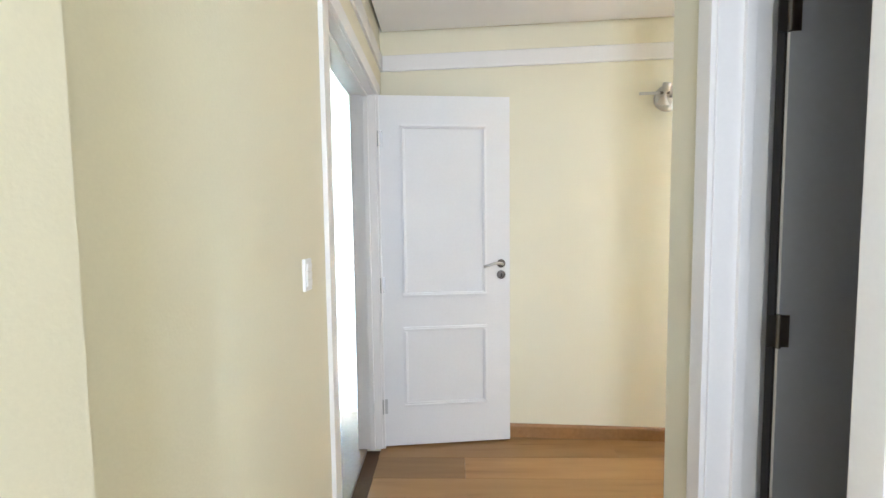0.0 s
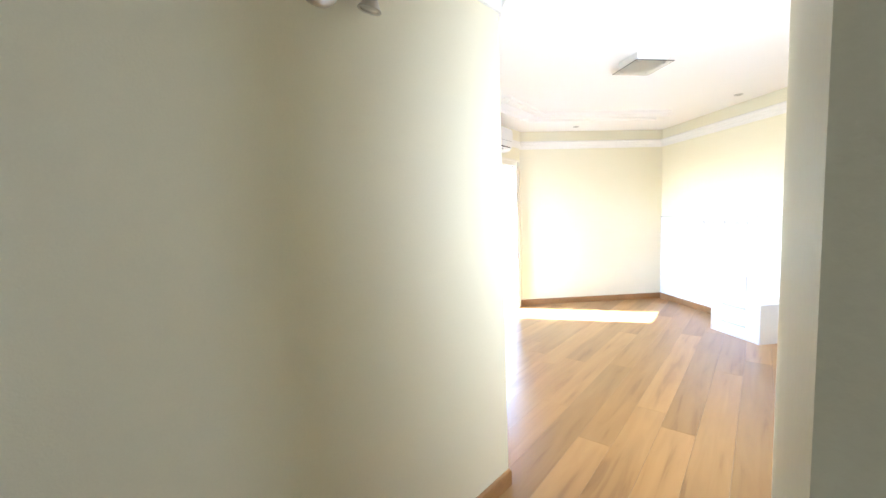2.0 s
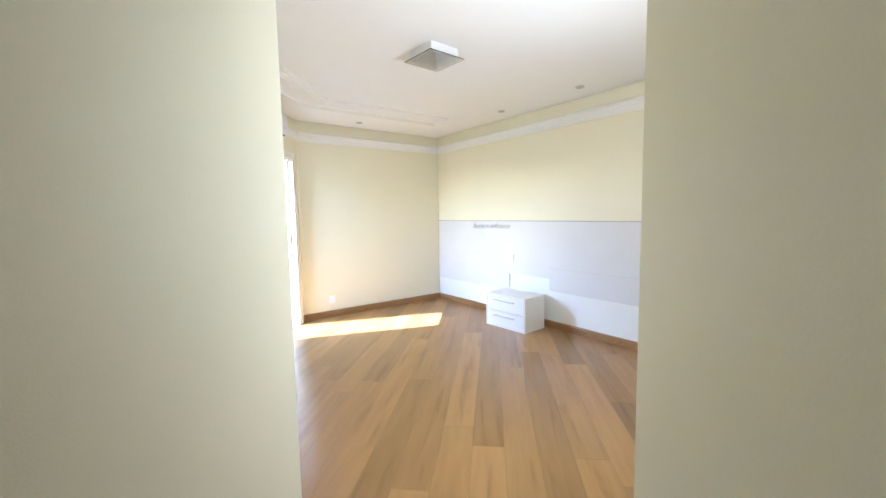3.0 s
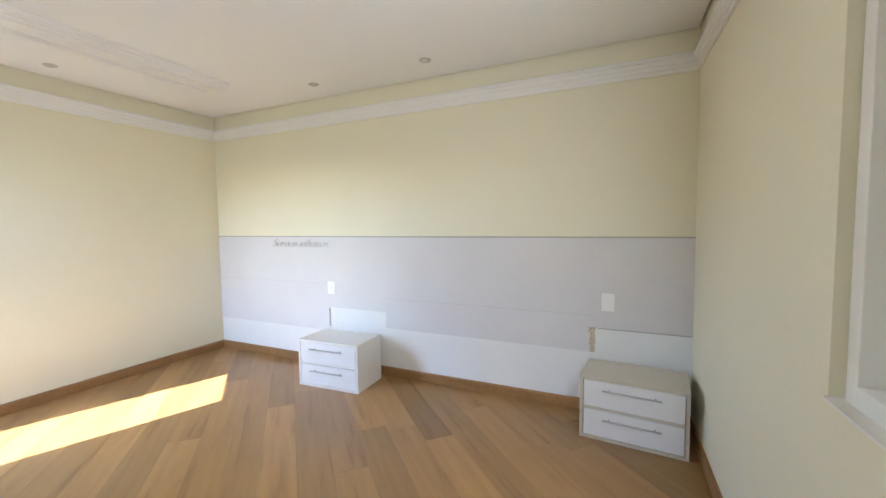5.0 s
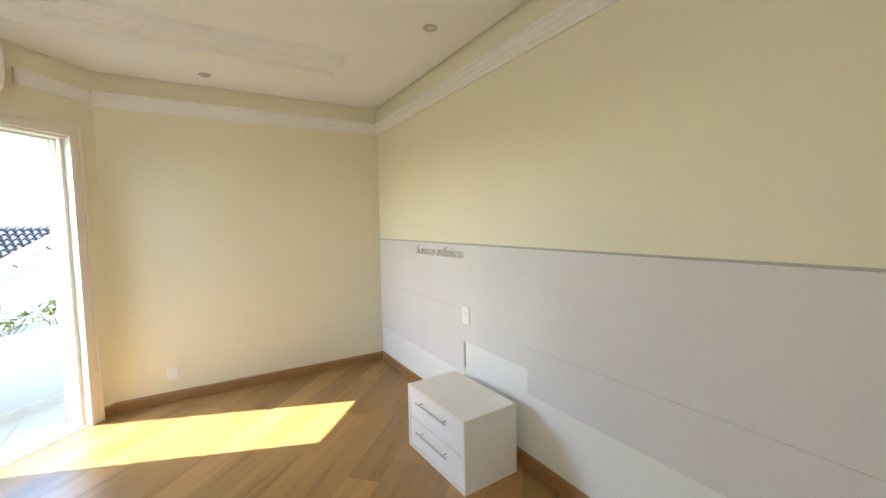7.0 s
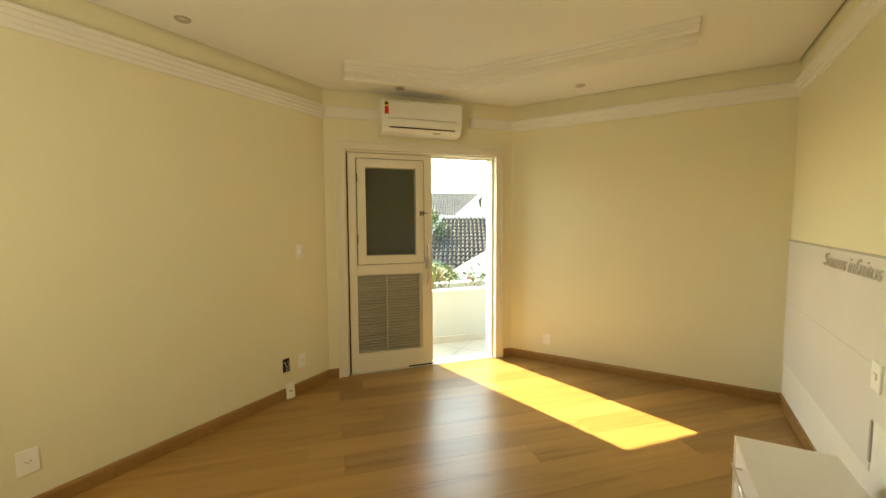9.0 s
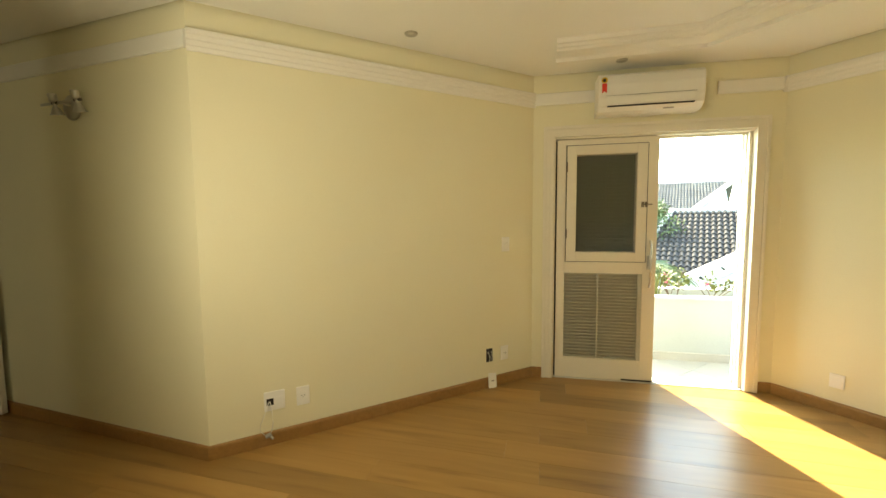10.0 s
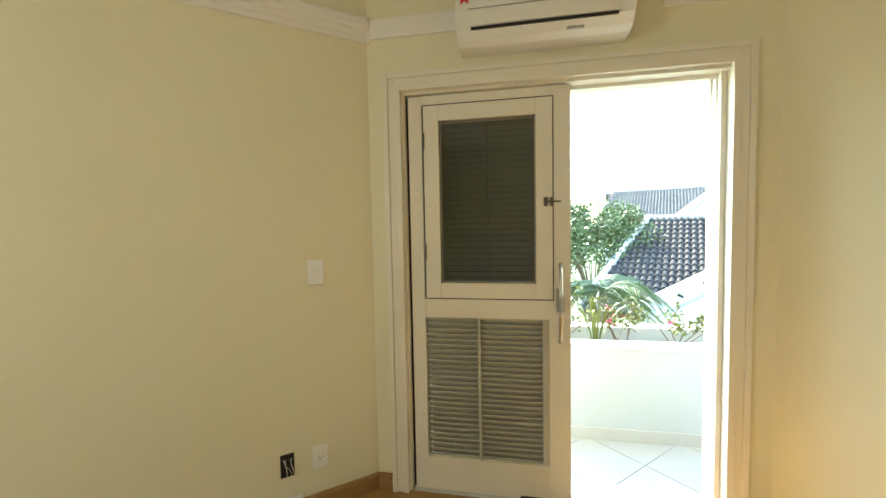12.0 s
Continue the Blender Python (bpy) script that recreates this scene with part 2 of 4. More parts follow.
def wall(name, p, q, mat, label, holes=(), e0=0.0, e1=0.0, th=0.2, h=2.60):
    """A wall whose room face runs from p to q, its thickness to the left of that way; holes are (x0, x1, z0, z1)."""
    length = math.dist(p, q)
    bm = bmesh.new()
    x = -e0
    for x0, x1, z0, z1 in sorted(holes):
        box(bm, x, x0, 0, th, -0.04, h)
        if z1 < h:
            box(bm, x0, x1, 0, th, z1, h)
        if z0 > 0:
            box(bm, x0, x1, 0, th, -0.04, z0)
        x = x1
    box(bm, x, length + e1, 0, th, -0.04, h)
    return setting(name, bm, mat, label, along(p, q))


# ---- plan ----
COR, CHL, CHR, NE, SE, C3, C2 = (1.32, 2.47), (1.32, 4.905), (2.52, 6.285), (4.706, 6.285), (4.706, 1.757), (2.0, 1.70), (1.0, 0.712)
WN = (-0.645, 0.662)
DX, DY = 0.7325, -0.681
NX, NY = 0.681, 0.7325
C1 = (C2[0] + 2.6 * 0.722, C2[1] - 2.6 * 0.692)
W2 = (WN[0] + 2.15 * DX, WN[1] + 2.15 * DY)
W2B = (W2[0] + 0.05 * NX, W2[1] + 0.05 * NY)
W1 = (WN[0] + 3.9 * DX, WN[1] + 3.9 * DY)
W1B = (W1[0] + 0.05 * NX, W1[1] + 0.05 * NY)
CEILING = 2.545

wall("wall_west", COR, CHL, CREAM, "cream painted bedroom wall with sockets low down", e0=0.0, e1=0.1)
wall("wall_chamfer", CHL, CHR, CREAM, "cream painted angled wall around the balcony door", [(0.17, 1.655, 0, 2.045)], 0.05, 0.05)
wall("wall_north", CHR, NE, CREAM, "cream painted bedroom wall with one socket", e0=0.05, e1=0.2)
wall("wall_east", NE, SE, CREAM, "cream painted wall above the old headboard panel", e0=0.2, e1=0.2)
# The opening is made up, to hold the bedroom fill lamp.
wall("wall_south", SE, C3, CREAM, "cream painted bedroom wall with a made-up window", [(1.73, 2.58, 0.93, 2.07)], e0=0.2, th=0.15)
wall("wall_corridor", C3, C2, CREAM, "cream painted side wall of the entry corridor", th=0.15)
wall("wall_hall_east", C2, C1, CREAM, "cream painted hall wall with a bathroom doorway", [(0.202, 0.653, 0, 2.08)], th=0.15)
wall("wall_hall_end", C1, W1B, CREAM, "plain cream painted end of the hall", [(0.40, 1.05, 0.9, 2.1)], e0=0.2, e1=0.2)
wall("wall_hall_nib", W1B, W2B, CREAM, "cream painted hall wall standing slightly proud", th=0.2)
wall("wall_hall_west", W2, WN, CREAM, "cream painted hall wall with switch and doorway", [(0.967, 1.963, 0, 2.125)], e1=0.2, th=0.15)
wall("wall_sconce", WN, COR, CREAM, "cream painted corridor wall carrying a spot lamp", e0=0.2, th=0.2)

outline = [COR, CHL, CHR, NE, SE, C3, C2, C1, W1B, W2B, W2, WN]
bm = bmesh.new()
prism(bm, [(1.18, 4.95), (2.42, 6.38), (4.85, 6.48), (4.9, 1.0), (5.2, -1.0), (3.2, -3.6), (-3.6, -3.6), (-3.6, 2.6), (1.1, 2.7)], 2.60, 2.78)
setting("ceiling_slab", bm, WHITE_WALL, "plain slab above the suspended ceiling", category="ceiling")


def inset(pts, d):
    """A clockwise outline drawn in by d."""
    res = []
    for i, p in enumerate(pts):
        a, b, c = Vector(pts[i - 1]), Vector(p), Vector(pts[(i + 1) % len(pts)])
        d0, d1 = (b - a).normalized(), (c - b).normalized()
        n0, n1 = Vector((d0.y, -d0.x)), Vector((d1.y, -d1.x))
        q = b + (n0 + n1) / (1 + n0.dot(n1)) * d
        res.append((q.x, q.y))
    return res


setting("ceiling", prism(bmesh.new(), inset(outline, 0.018), CEILING, 2.585), CEIL, "suspended white plaster ceiling with a shadow gap")
bm = bmesh.new()
prism(bm, [(1.0, 2.5), (1.15, 4.98), (2.45, 6.44), (4.9, 6.45), (4.9, 1.6), (2.1, 1.55), (1.5, 0.3), (3.4, -1.4), (2.5, -2.6), (-0.75, 0.6), (1.0, 2.5)][:-1], -0.25, -0.022)
setting("floor", bm, SUBFLOOR, "varnished hardwood plank floor laid diagonally")
floor_ob = bpy.data.objects["floor"]


# ---- ceiling band, cornices, baseboards ----
CORNICE = [(0, 2.295), (0.012, 2.295), (0.014, 2.318), (0.020, 2.322), (0.022, 2.345), (0.030, 2.350), (0.033, 2.372), (0.042, 2.378), (0.042, 2.398), (0.036, 2.405), (0, 2.405)]
FLATBAND = [(0, 2.31), (0.014, 2.31), (0.016, 2.32), (0.016, 2.40), (0.012, 2.405), (0, 2.405)]


def on_chamfer(s, off=0.0):
    return (CHL[0] + 0.656 * s - off * 0.755, CHL[1] + 0.755 * s + off * 0.656)


def trim(name, profile, path, mat, label):
    bm = bmesh.new()
    sweep(bm, profile, path)
    return setting(name, bm, mat, label, category="moulding")


trim("trim_cornice_west", CORNICE, [(COR[0] - 0.001, COR[1] + 0.0), CHL, on_chamfer(0.02)], TRIM, "white stepped plaster cornice under the ceiling")
trim("trim_cornice_chamfer_a", FLATBAND, [on_chamfer(0.02), on_chamfer(0.56)], TRIM, "plain white flat cornice strip beside the air conditioner")
trim("trim_cornice_chamfer_b", FLATBAND, [on_chamfer(1.365), on_chamfer(1.80)], TRIM, "plain white flat cornice strip cut short")
trim("trim_cornice_room", CORNICE, [on_chamfer(1.80), CHR, NE, SE, C3, C2], TRIM, "white stepped plaster cornice around the bedroom")
trim("trim_cornice_hall", FLATBAND, [W2, WN, COR], TRIM, "plain white flat cornice strip in the hall")

SKIRTING = [(0, 0.0), (0.016, 0.0), (0.016, 0.068), (0.013, 0.078), (0.006, 0.083), (0, 0.083)]


def baseboard(path):
    bm = bmesh.new()
    sweep(bm, SKIRTING, path)
    return setting("baseboard", bm, SKIRT, "reddish brown wooden baseboard along the wall", category="baseboard")


def on_hall_west(s, off=0.0):
    return (WN[0] + DX * s + off * NX, WN[1] + DY * s + off * NY)


baseboard([on_hall_west(0.13), WN, COR, CHL, on_chamfer(0.10)])
baseboard([on_chamfer(1.73), CHR, NE, SE, C3, C2, (C2[0] + 0.11, C2[1] - 0.105)])
baseboard([W2, on_hall_west(1.24)])


# ---- decorative ceiling moulding ----
bm = bmesh.new()
MOULD = [(0.0, 2.5445), (0.0, 2.505), (0.022, 2.500), (0.028, 2.524), (0.09, 2.526), (0.17, 2.514), (0.225, 2.500), (0.235, 2.488), (0.262, 2.485), (0.268, 2.498), (0.288, 2.500), (0.295, 2.514), (0.315, 2.516), (0.32, 2.5445)]
sweep(bm, MOULD, [(1.705, 4.77), (2.376, 5.475), (4.05, 5.468)])
setting("trim_ceiling_moulding", bm, TRIM, "white curved plaster moulding bent along the ceiling", category="moulding")

# ---- headboard panelling on the east wall ----
hb = thing("headboard_panel", pose(4.706, 0, 0), "lilac grey headboard panelling with cut-outs on the wall", "headboard")
for y0, y1, z0, z1 in ((1.757, 2.358, 0.612, 1.248), (2.358, 4.10, 0.434, 1.248), (4.10, 4.735, 0.575, 1.248), (4.735, 6.283, 0.345, 1.248)):
    part("panel", boxed(-0.007, 0, y0, y1, z0, z1, 0.001), BOARD, hb)
for y0, y1, z1 in ((1.757, 2.358, 0.612), (2.358, 4.10, 0.434), (4.10, 4.735, 0.575), (4.735, 6.283, 0.345)):
    part("bare_strip", boxed(-0.003, 0, y0, y1, 0.083, z1), BARE, hb, "paler bare plaster strip")
part("top_edge", boxed(-0.012, 0, 1.757, 6.284, 1.248, 1.258, 0.001), RAIL_AND_GAP, hb, "thin grey top edge strip")
# No recess is cut: a grey strip carries the slot's shade.
bm = boxed(-0.010, 0.0, 4.728, 4.744, 0.39, 0.565)
part("slot", bm, RAIL_AND_GAP, hb, "grey strip standing for a slot and the shade in it")
bm = bmesh.new()
rg = random.Random(4)
for k in range(9):
    z = 0.434 + k * 0.02
    box(bm, -0.009, 0, 2.352 - rg.uniform(0, 0.008), 2.385 + rg.uniform(-0.006, 0.008), z, z + 0.0205)
part("chipped_edge", bm, material("raw_chipped_plaster", (0.55, 0.47, 0.33), 0.9, vary=0.25, scale=30, bump=0.004), hb, "broken edge of raw plaster")
part("groove", boxed(-0.0085, 0, 1.76, 2.33, 0.606, 0.611), RAIL_AND_GAP, hb, "dark horizontal groove")
part("groove", boxed(-0.0078, 0, 4.74, 6.28, 0.800, 0.8015), RAIL_AND_GAP, hb, "fine horizontal seam")
part("groove", boxed(-0.0078, 0, 2.36, 4.10, 0.700, 0.7015), RAIL_AND_GAP, hb, "fine horizontal seam")

cu = bpy.data.curves.new("lettering", "FONT")
cu.offset = -0.0022
cu.body, cu.size, cu.shear, cu.extrude, cu.space_character = "Somos infinitos", 0.115, 0.42, 0.004, 0.92
tmp = new("lettering_source", cu)
bpy.context.view_layer.update()
me = bpy.data.meshes.new_from_object(tmp.evaluated_get(bpy.context.evaluated_depsgraph_get()))
bpy.data.objects.remove(tmp)
me.materials.clear()
me.materials.append(material("pale_silver_letter", (0.62, 0.60, 0.57), 0.35, vary=0.05))
xs = [v.co.x for v in me.vertices]
letters = new("wall_lettering", me)
k = 0.73 / (max(xs) - min(xs))
letters.matrix_basis = pose(4.694, 5.46, 1.150, 90, 0, -90) @ Matrix.Diagonal((k, 1, 1, 1))
tagged(letters, "pale relief lettering reading Somos infinitos on headboard", "lettering")


# ---- switches and sockets ----
def plate(m, label, kind, w=0.075, h=0.118, category="socket"):
    """A wall plate, its face towards local -y, centred on the origin."""
    t = thing("wall_socket" if category == "socket" else "light_switch", m, label, category, "wall plates")
    part("cover", boxed(-w / 2, w / 2, -0.009, 0, -h / 2, h / 2, 0.004), PLASTIC, t)
    if kind == "socket":
        part("insert", boxed(-0.02, 0.02, -0.0115, -0.008, -0.026, 0.026, 0.002), PLASTIC, t)
        for dx, dz in ((-0.0095, 0.003), (0.0095, 0.003), (0, -0.006)):
            part("hole", rod(bmesh.new(), (dx, -0.0122, dz), (dx, -0.011, dz), 0.0028, n=10), BLACK, t)
    elif kind == "switch":
        part("rocker", boxed(-0.016, 0.016, -0.015, -0.008, -0.012, 0.014, 0.002), PLASTIC, t)
    elif kind == "triple":
        for k in (-1, 0, 1):
            part("rocker", boxed(-0.018, 0.018, -0.013, -0.008, k * 0.022 - 0.009, k * 0.022 + 0.009, 0.002), PLASTIC, t)
    elif kind == "blank":
        part("insert", boxed(-0.022, 0.022, -0.0115, -0.008, -0.03, 0.03, 0.002), PLASTIC, t)
    return t


def on_west(y, z):
    return pose(1.32, y, z, 0, 0, 90)


def on_east(y, z, off=0.007):
    return pose(4.706 - off, y, z, 0, 0, -90)


plate(on_west(4.613, 1.17), "white plastic light switch beside the balcony door", "switch", category="switch")
plate(on_west(4.605, 0.262), "white plastic socket low on cream wall", "socket")
plate(on_west(2.994, 0.268), "white square plastic socket low on wall", "socket", 0.08, 0.12)
dbl = thing("wall_socket", on_west(2.826, 0.274), "wide white plate with an open module and loose cable", "socket", "wall plates")
part("cover", boxed(-0.06, 0.06, -0.009, 0, -0.06, 0.06, 0.004), PLASTIC, dbl)
part("open_module", boxed(-0.046, -0.006, -0.0098, -0.006, -0.024, 0.018), BLACK, dbl, "open dark module hole")
part("insert", boxed(0.006, 0.046, -0.0115, -0.008, -0.024, 0.022, 0.002), PLASTIC, dbl)
part("loose_wire", tube(bmesh.new(), [(-0.028, -0.01, 0), (-0.026, -0.03, -0.005), (-0.02, -0.035, -0.06), (-0.016, -0.032, -0.13), (-0.028, -0.03, -0.185)], 0.0028), COPPER, dbl, "white loose cable", True)
part("loose_wire", tube(bmesh.new(), [(-0.034, -0.01, 0), (-0.05, -0.03, -0.04), (-0.085, -0.03, -0.12), (-0.088, -0.028, -0.165), (-0.06, -0.03, -0.20)], 0.0022), COPPER, dbl, "white loose cable", True)
bm = bmesh.new()
rod(bm, (-0.062, -0.035, -0.205), (-0.03, -0.03, -0.195), 0.012)
rod(bm, (-0.04, -0.03, -0.2), (-0.02, -0.04, -0.225), 0.008)
part("connector", bm, GREYPL, dbl, "grey cable connector")

hole = thing("open_wall_box", on_west(4.455, 0.265), "open electrical box with bare wires, cover missing", "wall box")
bm = boxed(-0.032, 0.03, -0.0015, 0.0, -0.055, 0.055)
part("cavity", bm, BLACK, hole)
for k in range(4):
    rr = random.Random(k)
    x = -0.018 + k * 0.012
    part("wire", tube(bmesh.new(), [(x, 0, 0.03), (x + rr.uniform(-0.01, 0.01), -0.012, 0.01), (x + rr.uniform(-0.015, 0.02), -0.016, -0.02), (x + rr.uniform(0, 0.03), -0.01, -0.05)], 0.002), (COPPER, GREYPL, DARKSTEEL, COPPER)[k], hole, smooth=True)
ld = thing("socket_cover", pose(1.357, 4.462, 0.0, -14, 8, 92), "loose white socket cover leaning on the baseboard", "socket cover")
part("cover", boxed(-0.04, 0.04, -0.005, 0.003, 0.0, 0.118, 0.003), PLASTIC, ld)
part("slot", boxed(-0.014, 0.014, -0.0058, -0.004, 0.052, 0.062), GREYPL, ld)

plate(pose(2.895, 6.285, 0.232, 0, 0, 0), "white plastic socket low on cream wall", "blank", 0.08, 0.1)
plate(on_east(2.266, 0.80), "white rounded switch plate on lilac panel", "blank", 0.085, 0.125, "switch")
plate(on_east(4.705, 0.765), "white switch plate on lilac panel", "switch", 0.085, 0.12, "switch")
plate(along(W2, WN) @ pose(math.dist(W2, WN) - 1.42, 0, 1.22), "white three-rocker light switch beside the hall doorway", "triple", 0.054, 0.09, "switch")


# ---- nightstands ----
def nightstand(m, label):
    """Two-drawer unit; front towards local -y, width along x."""
    w, d, h, t = 0.595, 0.36, 0.395, 0.018
    n = thing("nightstand", m, label, "nightstand", "nightstands")
    part("top", boxed(-w / 2, w / 2, -d / 2, d / 2, h - t, h, 0.0015), LAMINATE, n)
    part("base", boxed(-w / 2 + t, w / 2 - t, -d / 2, d / 2, 0, t, 0.001), LAMINATE, n)
    for sx in (-1, 1):
        part("side", boxed(sx * w / 2, sx * (w / 2 - t), -d / 2, d / 2, 0, h - t - 0.0005, 0.001), LAMINATE, n)
    part("back", boxed(-w / 2 + t, w / 2 - t, d / 2 - 0.012, d / 2 - 0.002, t, h - t), LAMINATE, n)
    # Dark sheet behind the fronts paints the shade of the drawer gaps.
    part("carcass_shadow", boxed(-w / 2 + t, w / 2 - t, -d / 2 + 0.03, -d / 2 + 0.034, t, h - t), RAIL_AND_GAP, n, "dark sheet giving the shade in the drawer gaps")
    part("divider", boxed(-w / 2 + t, w / 2 - t, -d / 2 + 0.012, d / 2 - 0.02, h / 2 - 0.007, h / 2 + 0.007), LAMINATE, n)
    for z0, z1 in ((t + 0.005, h / 2 - 0.011), (h / 2 + 0.011, h - t - 0.005)):
        dr = part("drawer", boxed(-w / 2 + t + 0.006, w / 2 - t - 0.006, -d / 2 + 0.004, -d / 2 + 0.029, z0, z1, 0.0015), DRAWER, n)
        zc = z1 - 0.045
        bm = rod(bmesh.new(), (-0.16, -d / 2 - 0.026, zc), (0.16, -d / 2 - 0.026, zc), 0.0055)
        for sx in (-0.125, 0.125):
            rod(bm, (sx, -d / 2 - 0.026, zc), (sx, -d / 2 + 0.004, zc), 0.004)
        part("handle", bm, STEEL, dr, "slim steel bar handle", True)
    return n


nightstand(pose(4.43, 4.40, 0, 0, 0, -87.2), "white two-drawer nightstand with steel bar handles, pulled off wall")
corner_stand = nightstand(pose(4.475, 2.10, 0, 0, 0, -95), "white and beige two-drawer nightstand standing in the corner")

BEIGE = material("beige_laminate", (0.60, 0.545, 0.45), 0.5, vary=0.06, scale=3, bump=0.0002)
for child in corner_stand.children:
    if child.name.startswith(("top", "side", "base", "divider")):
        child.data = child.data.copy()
        child.data.materials[0] = BEIGE

# ---- ceiling fittings ----
for x, y in ((1.90, 5.24), (3.235, 5.978), (4.385, 4.564), (4.367, 3.50), (1.552, 3.684)):
    dl = thing("downlight", pose(x, y, CEILING), "small round recessed ceiling spot, switched off", "downlight", "ceiling spots")
    part("ring", lathe(bmesh.new(), [(0.026, -0.004), (0.034, -0.008), (0.040, -0.005), (0.042, 0.0), (0.026, 0.0)]), STEEL, dl, smooth=True)
    part("bulb", lathe(bmesh.new(), [(0.004, -0.006), (0.018, -0.004), (0.0255, -0.002), (0.0255, 0.0)]), LENS, dl, smooth=True)
cl = thing("ceiling_lamp", pose(2.722, 3.60, CEILING, 0, 0, 3), "square flush ceiling lamp with white diffuser and glass plate", "ceiling lamp")
part("body", boxed(-0.125, 0.125, -0.125, 0.125, -0.055, 0, 0.003), ACPLASTIC, cl)
part("diffuser", boxed(-0.120, 0.120, -0.120, 0.120, -0.062, -0.0555, 0.002), FROST, cl)
part("glass_plate", boxed(-0.155, 0.155, -0.155, 0.155, -0.076, -0.070, 0.001), GLASS, cl, "clear square glass plate")
for sx in (-0.105, 0.105):
    for sy in (-0.105, 0.105):
        part("screw", rod(bmesh.new(), (sx, sy, -0.081), (sx, sy, -0.06), 0.006), STEEL, cl)

# ---- wall spot lamp ----
sc = thing("wall_spot_lamp", along(WN, COR) @ pose(math.dist(WN, COR) - 0.95, 0, 2.095), "brushed steel wall lamp with two swivel spots on bar", "wall lamp")
part("rosette", lathe(bmesh.new(), [(0.078, 0), (0.078, 0.006), (0.072, 0.014), (0.04, 0.022), (0.001, 0.025)], 32, pose(0.0, 0, -0.01, 90)), STEEL, sc, smooth=True)
part("stem", rod(bmesh.new(), (0.01, -0.018, -0.004), (0.01, -0.064, 0.004), 0.010), STEEL, sc, smooth=True)
part("bar", boxed(-0.185, 0.155, -0.069, -0.061, -0.004, 0.012, 0.003), STEEL, sc, "flat polished steel bar")
for x in (-0.045, 0.16):
    hd = part("spot_head", lathe(bmesh.new(), [(0.001, 0.050), (0.019, 0.049), (0.022, 0.045), (0.022, 0.006), (0.020, 0.002), (0.010, -0.002), (0.010, -0.022), (0.016, -0.032), (0.030, -0.062), (0.036, -0.070), (0.038, -0.074), (0.033, -0.0735)], 24, pose(x, -0.072, 0.008, 14, 6, 0)), STEEL, sc, smooth=True)
    part("bulb", lathe(bmesh.new(), [(0.001, -0.076), (0.030, -0.0735), (0.029, -0.066)], 20, pose(x, -0.072, 0.008, 14, 6, 0)), LENS, hd, smooth=True)
    part("swivel", rod(bmesh.new(), (x - 0.026, -0.066, 0.004), (x + 0.024, -0.066, 0.004), 0.009), DARKSTEEL, hd, "dark swivel joint")


# ---- panelled door and hall doorway ----
def ring_frame(x0, x1, z0, z1, w, y0, y1, bottom=True):
    bm = bmesh.new()
    box(bm, x0 - w, x0, y0, y1, z0 - (w if bottom else 0), z1 + w, 0.003)
    box(bm, x1, x1 + w, y0, y1, z0 - (w if bottom else 0), z1 + w, 0.003)
    box(bm, x0, x1, y0, y1, z1, z1 + w, 0.003)
    if bottom:
        box(bm, x0, x1, y0, y1, z0 - w, z0, 0.003)
    return bm


def moulding_ring(x0, x1, z0, z1, y):
    """A half-round picture-frame moulding on a door face."""
    bm = bmesh.new()
    w = 0.026
    for a, b, c, d in ((x0, x1, z0, z0 + w), (x0, x1, z1 - w, z1), (x0, x0 + w, z0 + w, z1 - w), (x1 - w, x1, z0 + w, z1 - w)):
        box(bm, a, b, y - 0.010, y + 0.002, c, d, 0.004)
        u, v = (0.008, 0) if b - a < d - c else (0, 0.008)
        box(bm, a + u, b - u, y - 0.019, y - 0.009, c + v, d - v, 0.0045)
    return bm


def lever(parent, x, z, y, sgn):
    """Lever handle with rosette and keyhole rosette on the face at y; sgn is the side the lever points."""
    f = -1
    r = part("rosette", lathe(bmesh.new(), [(0.026, 0), (0.026, 0.006), (0.02, 0.01)], 24, pose(x, y, z, 90)), DARKSTEEL, parent, "round lever rosette", True)
    pts = [(x, y, z), (x, y - 0.045, z), (x + sgn * 0.02, y - 0.052, z + 0.006), (x + sgn * 0.05, y - 0.054, z + 0.006), (x + sgn * 0.085, y - 0.052, z - 0.006), (x + sgn * 0.115, y - 0.048, z - 0.014)]
    part("lever", tube(bmesh.new(), pts, 0.0085, 10), STEEL, parent, "curved polished steel lever", True)
    k = part("lock_rosette", lathe(bmesh.new(), [(0.026, 0), (0.026, 0.006), (0.02, 0.009)], 24, pose(x, y, z - 0.068, 90)), DARKSTEEL, parent, "round keyhole rosette", True)
    part("keyhole", boxed(x - 0.004, x + 0.004, y - 0.0095, y - 0.008, z - 0.082, z - 0.06), BLACK, k)


def panel_door(name, m, w, label, h0=0.012, h1=2.11, handle_z=1.118):
    d = thing(name, m, label, "door", kind="structure")
    part("leaf", boxed(0, w, 0, 0.036, h0, h1, 0.002), DOOR_PAINT, d)
    for z0, z1 in ((0.925, 1.945), (0.255, 0.745)):
        part("panel_moulding", moulding_ring(0.125, w - 0.143, z0, z1, 0), DOOR_PAINT, d)
    lever(d, w - 0.055, handle_z, 0, -1)
    part("latch_plate", boxed(w, w + 0.0015, 0.008, 0.028, handle_z - 0.12, handle_z + 0.04), STEEL, d, "steel latch plate")
    for z in (0.26, 1.0, 1.86):
        part("hinge", rod(boxed(0.0, 0.022, -0.0015, 0, z - 0.045, z + 0.045), (-0.004, -0.002, z - 0.045), (-0.004, -0.002, z + 0.045), 0.006), STEEL, d, "steel butt hinge")
    return d


